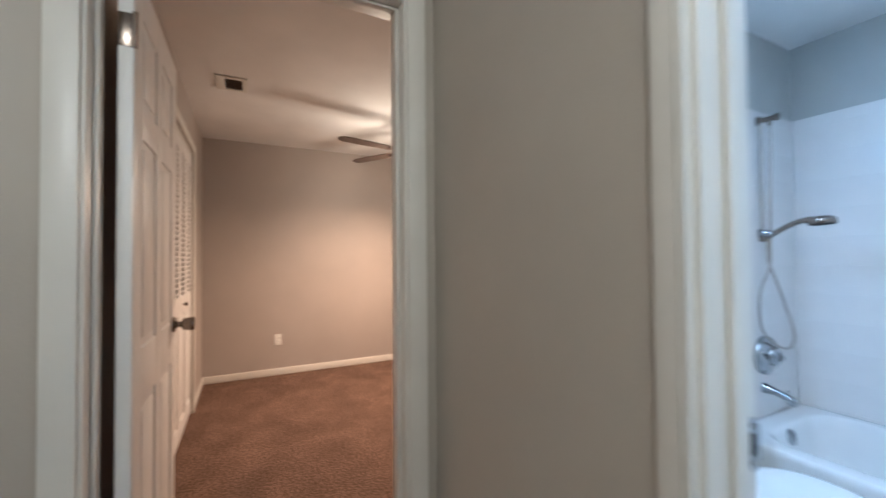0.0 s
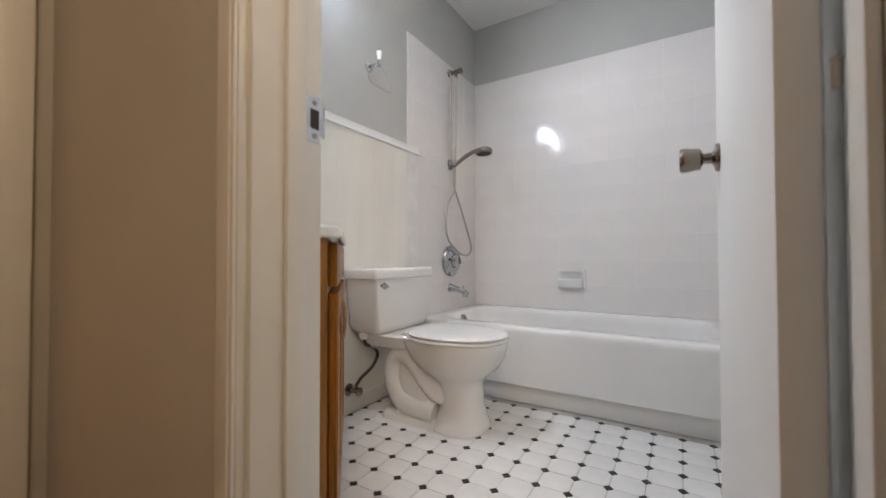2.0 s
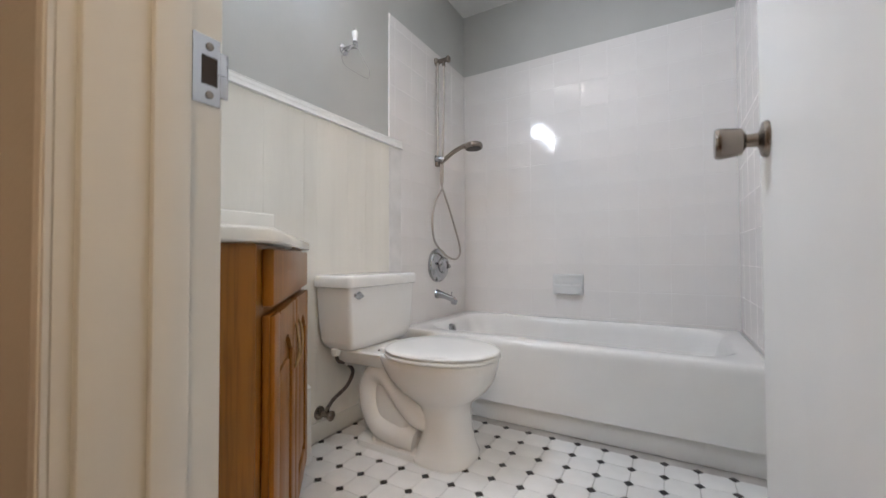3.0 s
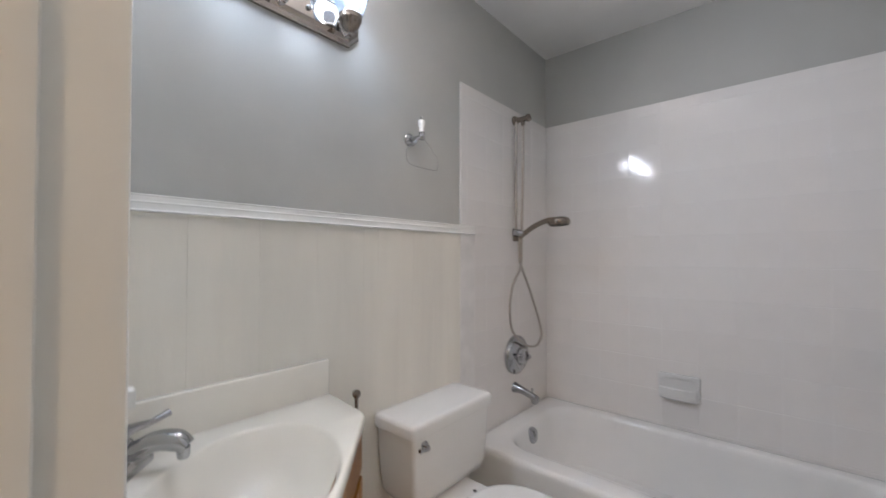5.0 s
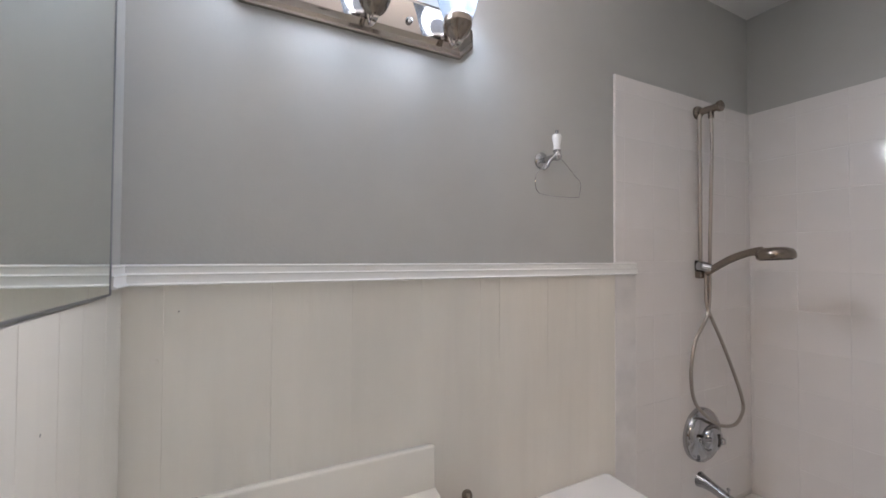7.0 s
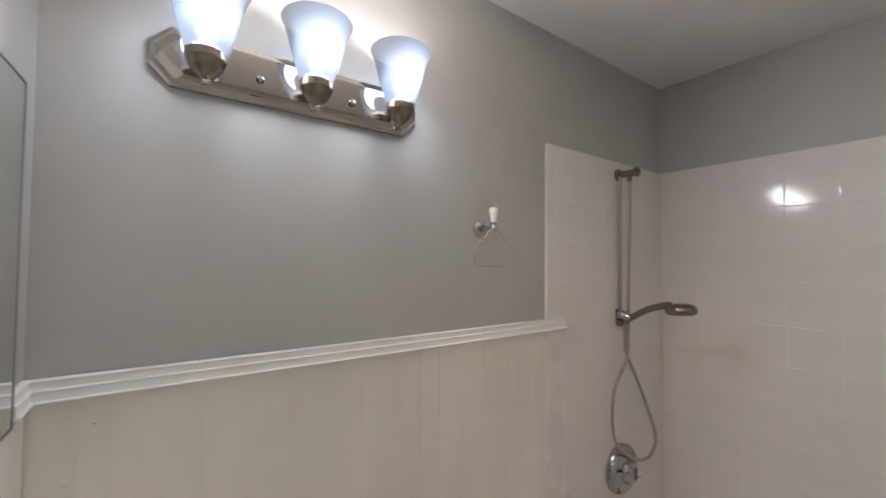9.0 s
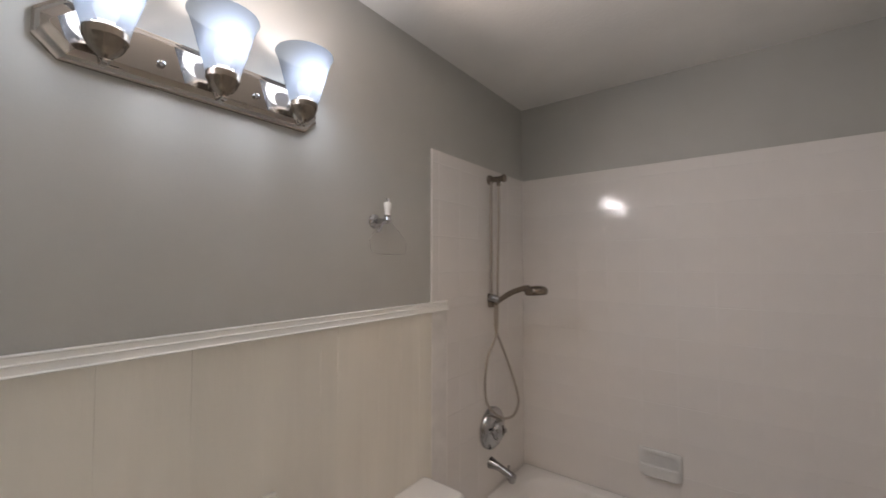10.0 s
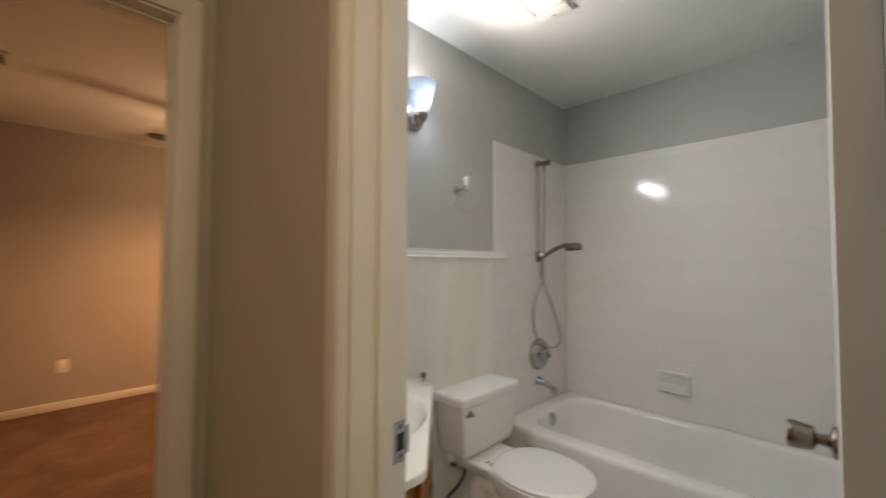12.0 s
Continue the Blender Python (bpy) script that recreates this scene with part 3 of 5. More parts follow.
def bedroom_vent():
    ob = thing("ceiling_vent", "white louvred supply vent in the bedroom ceiling", "vent")
    x0, x1, y0, y1 = -2.02, -1.79, -3.06, -2.87
    part("backing", bm_box((x0 + 0.03, y0 + 0.05, H - 0.005), (x1 - 0.03, y1 - 0.03, H - 0.001)), DARK, ob)
    fr = bm_boxes([((x0, y0, H - 0.012), (x1, y0 + 0.055, H - 0.001)), ((x0, y1 - 0.03, H - 0.012), (x1, y1, H - 0.001)),
                   ((x0, y0 + 0.055, H - 0.012), (x0 + 0.03, y1 - 0.03, H - 0.001)), ((x1 - 0.03, y0 + 0.055, H - 0.012), (x1, y1 - 0.03, H - 0.001))], 0.002)
    part("frame", fr, TRIM, ob)
    for k in range(6):
        x = x0 + 0.045 + k * 0.027
        part("slat", bm_box((x, y0 + 0.055, H - 0.010), (x + 0.002, y1 - 0.03, H - 0.0055)), FANM, ob)


bedroom_vent()


def ceiling_fan():
    ob = thing("ceiling_fan", "dark bladed ceiling fan with a lit lamp kit", "ceiling fan", at=pose(FAN[0], FAN[1], 0))
    part("canopy", bm_lathe([(0.065, H - 0.001), (0.065, H - 0.02), (0.03, H - 0.05), (0.013, H - 0.055)], 24), NICKEL, ob)
    part("motor", bm_lathe([(0.013, H - 0.05), (0.014, 2.30), (0.09, 2.29), (0.105, 2.26), (0.105, 2.20), (0.08, 2.17), (0.045, 2.15), (0.05, 2.08), (0.03, 2.05), (0.0, 2.045)], 28), NICKEL, ob)
    prof = [(0.15, 0.028), (0.22, 0.042), (0.45, 0.052), (0.62, 0.050), (0.665, 0.036), (0.685, 0.0)]
    poly = [(x, -w) for x, w in prof] + [(x, w) for x, w in prof[-2::-1]]
    for k in range(5):
        m = pose(0, 0, 2.20, 0, 0, -77 + 72 * k) @ pose(0, 0, 0, 5, 0, 0)
        bm = bm_prism(poly, -0.004, 0.004)
        bm.transform(m)
        b = part("blade", bm, FANM, ob)
        bm = bm_box((0.08, -0.018, -0.012), (0.22, 0.018, -0.005), 0.002)
        bm.transform(m)
        part("blade_iron", bm, NICKEL, b)
    for k in range(3):
        a = radians(25 + 120 * k)
        c = (0.10 * math.cos(a), 0.10 * math.sin(a))
        part("lamp_arm", bm_tube([(0.03 * math.cos(a), 0.03 * math.sin(a), 2.07), (0.075 * math.cos(a), 0.075 * math.sin(a), 2.055), (*c, 2.02)], 0.007, 8, 5), NICKEL, ob)
        part("glass_shade", bm_lathe([(0.02, 2.03), (0.024, 2.01), (0.045, 1.95), (0.055, 1.90), (0.053, 1.90), (0.043, 1.95), (0.022, 2.008), (0.0, 2.012)], 20, Matrix.Translation((*c, 0))), FANGLASS, ob)
        part("bulb", bm_lathe([(0.0, 1.985), (0.012, 1.975), (0.018, 1.955), (0.012, 1.938), (0.0, 1.935)], 14, Matrix.Translation((*c, 0.03))), WARMGLOW, ob)


ceiling_fan()

# ---- bathtub ----


def bathtub():
    ob = thing("bathtub", "white enamelled alcove bathtub with a straight apron", "bathtub")
    x0, x1, y0, y1, z = 0.009, W - 0.009, -0.800, -0.009, 0.372
    cx, cy, hx, hy = (x0 + x1) / 2, (y0 + y1) / 2, (x1 - x0) / 2, (y1 - y0) / 2
    icx, icy = cx + 0.01, cy + 0.012
    rings = [round_rect(cx, cy, hx, hy, 0.006, 0.088), round_rect(cx, cy, hx, hy, 0.006, 0.335), round_rect(cx, cy, hx, hy, 0.006, z - 0.022),
             round_rect(cx, cy, hx - 0.003, hy - 0.003, 0.008, z - 0.010), round_rect(cx, cy, hx - 0.010, hy - 0.010, 0.012, z - 0.002), round_rect(cx, cy, hx - 0.02, hy - 0.02, 0.02, z)]
    for d, dz in ((0.0, 0.0), (0.008, -0.002), (0.017, -0.009), (0.025, -0.022), (0.034, -0.05), (0.052, -0.13), (0.075, -0.22), (0.10, -0.27), (0.16, -0.295)):
        rings.append(round_rect(icx - d * 0.1, icy, hx - 0.082 - d * 1.15, hy - 0.078 - d * 0.75, 0.15 - d * 0.25, z + dz))
    part("basin", bm_loft(rings, True, True), TUBM, ob)
    part("toe_strip", bm_box((x0, y0 + 0.016, 0.0), (x1, y0 + 0.05, 0.0885), 0.002), TUBM, ob, "recessed white base strip")
    at = pose(0.134, -0.435, 0.312, 0, 80, 0)
    ov = part("overflow_plate", bm_lathe([(0.040, -0.004), (0.040, 0.006), (0.035, 0.012), (0.014, 0.017), (0, 0.0175)], 30, at), CHROME, ob, "round chrome overflow plate")
    part("trip_lever", bm_box((-0.026, -0.005, 0.013), (0.006, 0.005, 0.023), 0.003), CHROME, ov, "", at)
    part("drain", bm_lathe([(0.035, 0), (0.035, 0.003), (0.025, 0.005), (0.01, 0.003), (0, 0.003)], 24, pose(0.32, -0.40, 0.077)), CHROME, ob)


bathtub()

# ---- shower fittings ----
SY = -0.392


def shower_set():
    ob = thing("hand_shower", "brushed nickel hand shower on a slide bar with hose", "shower")
    part("top_arm", bm_tube([(0.008, SY, 1.952), (0.085, SY, 1.952)], 0.0140, 16, 1), NICKEL, ob)
    part("arm_cap", bm_lathe([(0.0175, 0), (0.0205, 0.004), (0.0205, 0.014), (0.013, 0.019), (0, 0.020)], 18, pose(0.085, SY, 1.952, 0, 90, 0)), NICKEL, ob)
    part("wall_flange", bm_lathe([(0.026, 0), (0.026, 0.008), (0.022, 0.014), (0.014, 0.018)], 20, pose(0.008, SY, 1.952, 0, 90, 0)), NICKEL, ob)
    part("slide_bar", bm_tube([(0.022, SY - 0.006, 1.945), (0.022, SY - 0.006, 1.315)], 0.0072, 12, 1), SATIN, ob)
    part("hose_nut", bm_lathe([(0.010, -0.036), (0.010, -0.012), (0.0085, -0.008), (0.0085, 0.0)], 14, pose(0.062, SY, 1.952)), NICKEL, ob)
    part("bar_end", bm_box((0.008, SY - 0.022, 1.298), (0.034, SY + 0.008, 1.326), 0.005), NICKEL, ob)
    br = part("bracket", bm_tube([(0.012, SY - 0.004, 1.345), (0.030, SY - 0.002, 1.343), (0.052, SY, 1.338), (0.066, SY, 1.334)], 0.017, 14, 3, [0.021, 0.022, 0.018, 0.014]), CHROME, ob, "chrome sliding bracket")
    part("bracket_backing", bm_box((0.008, SY - 0.023, 1.325), (0.016, SY + 0.016, 1.368), 0.004), DARK, br)
    hs = part("handle", bm_tube([(0.040, SY, 1.318), (0.075, SY, 1.343), (0.13, SY, 1.376), (0.185, SY, 1.397), (0.225, SY, 1.402)], 0.012, 14, 5, [0.0115, 0.013, 0.0135, 0.013, 0.017]), NICKEL, ob)
    m = pose(0.262, SY, 1.396, 0, -4, 0)
    part("spray_head", bm_lathe([(0.0, 0.020), (0.03, 0.018), (0.047, 0.011), (0.054, 0.0), (0.054, -0.016), (0.050, -0.021), (0.046, -0.0215)], 32, m), NICKEL, hs)
    part("spray_face", bm_lathe([(0.0455, -0.020), (0.044, -0.024), (0.0, -0.024)], 28, m), DARK, hs, "dark nozzle face")
    hose = [(0.062, SY, 1.92), (0.060, SY + 0.006, 1.80), (0.054, SY + 0.008, 1.60), (0.052, SY + 0.004, 1.42), (0.050, SY + 0.004, 1.28), (0.046, SY - 0.004, 1.16),
            (0.042, SY - 0.078, 1.06), (0.042, SY - 0.104, 0.94), (0.048, SY - 0.084, 0.83), (0.070, SY + 0.010, 0.750), (0.074, SY + 0.120, 0.728), (0.066, SY + 0.196, 0.765), (0.060, SY + 0.200, 0.82),
            (0.054, SY + 0.165, 0.905), (0.048, SY + 0.092, 1.04), (0.044, SY + 0.002, 1.18), (0.042, SY - 0.006, 1.24), (0.040, SY - 0.002, 1.325)]
    part("hose", bm_tube(hose, 0.0064, 10, 8), SATIN, ob, "ribbed metal hose hanging in a loop")


shower_set()


def shower_valve():
    ob = thing("shower_valve", "round chrome shower valve on the tiles", "valve", at=pose(0.008, SY, 0.692, 0, 90, 0))
    part("plate", bm_lathe([(0.103, 0), (0.103, 0.014), (0.099, 0.024), (0.085, 0.036), (0.064, 0.043), (0.046, 0.045), (0.042, 0.040), (0.036, 0.040)], 40), CHROME, ob)
    h = part("handle", bm_lathe([(0.050, 0.040), (0.050, 0.050), (0.046, 0.060), (0.036, 0.068), (0.022, 0.073), (0.0, 0.075)], 32), CHROME, ob, "domed chrome handle")
    part("lever", bm_tube([(-0.008, -0.030, 0.058), (-0.014, -0.056, 0.064), (-0.016, -0.076, 0.066)], 0.007, 10, 4, [0.010, 0.007, 0.009]), CHROME, h)
    part("index_slot", bm_box((-0.026, -0.006, 0.070), (0.020, 0.005, 0.0765), 0.002), DARK, h, "dark centre slot")
    part("temperature_knob", bm_lathe([(0.013, 0.060), (0.013, 0.075), (0.010, 0.080), (0, 0.081)], 16, pose(0.006, 0.024, 0)), CHROME, h)
    for y in (-0.052, 0.052):
        part("screw", bm_lathe([(0.007, 0.034), (0.007, 0.046), (0, 0.047)], 12, pose(0.0, y * 1.2, 0)), CHROME, ob)


shower_valve()


def tub_spout():
    ob = thing("tub_spout", "chrome tub spout with a diverter knob", "spout")
    pts = [(0.008, SY, 0.516), (0.030, SY, 0.514), (0.060, SY, 0.508), (0.10, SY, 0.496), (0.128, SY, 0.486)]
    part("body", bm_tube(pts, 0.02, 18, 5, [0.030, 0.024, 0.019, 0.018, 0.019]), CHROME, ob)
    part("nozzle", bm_lathe([(0.017, 0.0), (0.0205, 0.012), (0.0205, 0.034), (0.012, 0.038)], 18, pose(0.124, SY, 0.460, 0, 14, 0)), CHROME, ob)
    part("diverter", bm_lathe([(0.003, 0), (0.003, 0.012), (0.006, 0.014), (0.006, 0.020), (0, 0.022)], 12, pose(0.112, SY, 0.512)), CHROME, ob)


tub_spout()


def soap_dish():
    ob = thing("soap_dish", "white ceramic soap dish set in the tiles", "soap dish")
    x0, x1, z0, z1, y = 0.620, 0.800, 0.503, 0.636, -0.008
    def frame_ring(hx, hz, r, depth):
        return [(px + (x0 + x1) / 2, y - depth, pz + (z0 + z1) / 2 + 0.004) for px, pz, _ in round_rect(0, 0, hx, hz, r, 0, 5)]

    # a plate with a rounded hollow behind the tray
    part("back_plate", bm_loft([frame_ring(0.090, 0.0625, 0.010, 0.0), frame_ring(0.090, 0.0625, 0.010, 0.011), frame_ring(0.086, 0.0585, 0.010, 0.015), frame_ring(0.074, 0.045, 0.022, 0.015),
                                frame_ring(0.070, 0.041, 0.024, 0.012), frame_ring(0.066, 0.037, 0.026, 0.009)]), SOAPM, ob)
    cx = (x0 + x1) / 2
    rings = []
    for d, zz, s in ((0.0, z0 + 0.012, 0.82), (0.020, z0 + 0.010, 0.82), (0.030, z0 + 0.018, 0.84), (0.034, z0 + 0.036, 0.86), (0.034, z0 + 0.068, 0.86), (0.030, z0 + 0.072, 0.84), (0.024, z0 + 0.062, 0.78), (0.0, z0 + 0.034, 0.76)):
        hw = (x1 - x0) / 2 * s
        rings.append([(cx + hw * u, y - 0.006 - 1.35 * d * (1 - 0.25 * u ** 4), zz) for u in [-1 + k / 8 for k in range(17)]])
    bm = bmesh.new()
    rows = [[bm.verts.new(p) for p in r] for r in rings]
    for a, b in zip(rows, rows[1:]):
        for i in range(16):
            bm.faces.new((a[i], a[i + 1], b[i + 1], b[i]))
    for i in (0, 16):
        bm.faces.new([r[i] for r in rows])
    part("tray", bm, SOAPM, ob)


soap_dish()

# ---- toilet ----
TY = -1.166
TANKY = -1.131


def toilet():
    ob = thing("toilet", "white two-piece toilet with its lid closed", "toilet")
    # tank, slightly narrower at the foot
    r = []
    for z, x0, x1, h, rad in ((0.366, 0.050, 0.150, 0.150, 0.040), (0.372, 0.034, 0.172, 0.176, 0.036), (0.386, 0.022, 0.186, 0.192, 0.028), (0.410, 0.016, 0.191, 0.200, 0.020), (0.50, 0.013, 0.195, 0.208, 0.015), (0.625, 0.012, 0.198, 0.215, 0.013)):
        r.append(round_rect((x0 + x1) / 2, TANKY, (x1 - x0) / 2, h, rad, z))
    part("tank", bm_loft(r), PORC, ob)
    r = []
    for z, d in ((0.622, 0.004), (0.625, 0.0), (0.655, -0.001), (0.664, 0.002), (0.669, 0.007), (0.6705, 0.015)):
        r.append(round_rect(0.1075, TANKY, 0.1005 - d, 0.226 - d, 0.016, z))
    part("tank_lid", bm_loft(r), PORC, ob)
    lev = part("flush_lever", bm_lathe([(0.016, 0), (0.016, 0.004), (0.010, 0.008), (0.008, 0.018)], 18, pose(0.197, TANKY - 0.165, 0.592, 0, 90, 0)), CHROME, ob, "chrome flush lever")
    part("lever_arm", bm_tube([(0.214, TANKY - 0.165, 0.592), (0.222, TANKY - 0.175, 0.592), (0.222, TANKY - 0.212, 0.598)], 0.006, 10, 4, [0.008, 0.007, 0.0065]), CHROME, lev)
    # bowl and pedestal
    spec = [(0.0, 0.400, 0.640, 0.122, 2.6), (0.012, 0.395, 0.643, 0.124, 2.6), (0.035, 0.415, 0.634, 0.112, 2.5), (0.10, 0.435, 0.618, 0.098, 2.4), (0.17, 0.430, 0.613, 0.098, 2.3),
            (0.198, 0.420, 0.617, 0.104, 2.2), (0.222, 0.385, 0.640, 0.124, 2.2), (0.255, 0.330, 0.680, 0.152, 2.2), (0.295, 0.285, 0.708, 0.168, 2.2), (0.335, 0.258, 0.719, 0.175, 2.2), (0.362, 0.245, 0.724, 0.178, 2.2), (0.371, 0.250, 0.720, 0.175, 2.2)]
    r = []
    for z, xb, xf, h, p in spec:
        xf -= 0.008
        c = xb + 0.48 * (xf - xb)
        r.append(egg(c, TY, xf - c, c - xb, h, z, 44, p))
    part("bowl", bm_loft(r), PORC, ob)
    # rear deck on which the tank stands
    r = [round_rect(0.185, TY, 0.135, 0.105, 0.04, 0.315), round_rect(0.175, TY, 0.150, 0.125, 0.05, 0.345), round_rect(0.172, TY, 0.158, 0.130, 0.05, 0.368), round_rect(0.172, TY, 0.153, 0.126, 0.05, 0.3735)]
    part("deck", bm_loft(r), PORC, ob)
    # the trapway that swells out of the foot on both sides
    trap = [(0.545, 0.130), (0.49, 0.130), (0.435, 0.155), (0.39, 0.200), (0.345, 0.250), (0.295, 0.284), (0.243, 0.282), (0.210, 0.244), (0.206, 0.190), (0.226, 0.135), (0.280, 0.084), (0.430, 0.060)]
    for s in (-1, 1):
        part("trapway", bm_tube([(x, TY + s * (0.062 if x < 0.41 else 0.055 if x < 0.45 else 0.035 if x < 0.5 else 0.02), z) for x, z in trap], 0.045, 14, 6, [0.040, 0.048, 0.054, 0.056, 0.055, 0.052, 0.049, 0.049, 0.051, 0.055, 0.058, 0.056]), PORC, ob)
    r = [round_rect(0.32, TY, 0.112, 0.100, 0.06, 0.02), round_rect(0.32, TY, 0.100, 0.096, 0.06, 0.22), round_rect(0.31, TY, 0.090, 0.090, 0.06, 0.33)]
    part("web", bm_loft(r), PORC, ob)
    r = [round_rect(0.31, TY, 0.165, 0.112, 0.05, 0.0), round_rect(0.31, TY, 0.163, 0.110, 0.05, 0.022), round_rect(0.31, TY, 0.150, 0.096, 0.05, 0.034)]
    part("foot", bm_loft(r), PORC, ob)
    for s in (-1, 1):
        part("bolt_cap", bm_lathe([(0.014, 0.028), (0.014, 0.036), (0.011, 0.045), (0.0, 0.049)], 14, pose(0.245, TY + s * 0.088, 0)), PORC, ob)
    # seat and lid
    def slab(z0, z1, grow, dome=0.0):
        out = []
        for z, d in ((z0, 0.006), (z0 + 0.004, 0.0), (z1 - 0.005, 0.0), (z1 - 0.001, 0.005), (z1 + dome * 0.5, 0.02), (z1 + dome, 0.08)):
            out.append(egg(0.466, TY, 0.256 + grow - d, 0.185 + grow - d * 0.9, 0.186 + grow - d, z, 48, 2.15))
        return bm_loft(out)
    part("seat", slab(0.3725, 0.3875, 0.002), SEATM, ob, "white enamelled seat")
    part("seat_lid", slab(0.389, 0.403, 0.0, 0.004), SEATM, ob, "closed white lid")
    for s in (-1, 1):
        part("seat_hinge", bm_box((0.272, TY + s * 0.075 - 0.018, 0.370), (0.305, TY + s * 0.075 + 0.018, 0.391), 0.006), SEATM, ob)
        part("hinge_bolt", bm_lathe([(0.007, 0.368), (0.007, 0.3755), (0, 0.377)], 10, pose(0.256, TY + s * 0.075, 0)), DARK, ob)


toilet()


def supply_line():
    ob = thing("supply_valve", "metal stop valve with a dark braided toilet hose", "valve")
    y = -1.318
    part("escutcheon", bm_lathe([(0.028, 0), (0.026, 0.004), (0.013, 0.009)], 20, pose(0.006, y, 0.108, 0, 90, 0)), NICKEL, ob)
    part("valve_body", bm_tube([(0.012, y, 0.108), (0.062, y, 0.108)], 0.0115, 12, 1), NICKEL, ob)
    part("valve_neck", bm_tube([(0.05, y, 0.108), (0.05, y + 0.004, 0.14)], 0.009, 10, 1), NICKEL, ob)
    part("oval_handle", bm_lathe([(0.006, 0), (0.019, 0.004), (0.021, 0.012), (0.013, 0.017), (0, 0.018)], 12, pose(0.062, y, 0.108, 0, 90, 0)), NICKEL, ob)
    part("hose", bm_tube([(0.05, y + 0.004, 0.135), (0.058, y + 0.03, 0.165), (0.075, y + 0.085, 0.205), (0.085, y + 0.11, 0.26), (0.085, y + 0.075, 0.30), (0.088, y + 0.025, 0.322), (0.09, y + 0.008, 0.352)], 0.0075, 10, 8), RUBBER, ob, "dark braided hose")
    part("hose_sleeve", bm_tube([(0.085, y + 0.095, 0.292), (0.086, y + 0.055, 0.312)], 0.0088, 10, 1), PLASTIC, ob)
    part("coupling_nut", bm_lathe([(0.017, 0.0), (0.019, 0.012), (0.019, 0.026), (0.012, 0.03)], 8, pose(0.09, y + 0.008, 0.349)), PLASTIC, ob, "white plastic nut")


supply_line()

rod = thing("toilet_brush", "thin steel rod handle standing behind the vanity", "toilet brush", at=pose(0.085, -1.487, 0))
part("handle", bm_tube([(0, 0, 0.26), (0, 0, 0.775)], 0.0055, 10, 1), NICKEL, rod)
part("knob", bm_lathe([(0.0055, 0.770), (0.008, 0.775), (0.013, 0.782), (0.0135, 0.790), (0.009, 0.797), (0, 0.799)], 16), NICKEL, rod)
part("holder", bm_lathe([(0.040, 0.0), (0.045, 0.006), (0.042, 0.27), (0.036, 0.275), (0.0, 0.276)], 22), PLASTIC, rod, "white plastic holder")

# ---- vanity ----
PA, PB = Vector((0.672, -2.058)), Vector((0.214, -1.585))


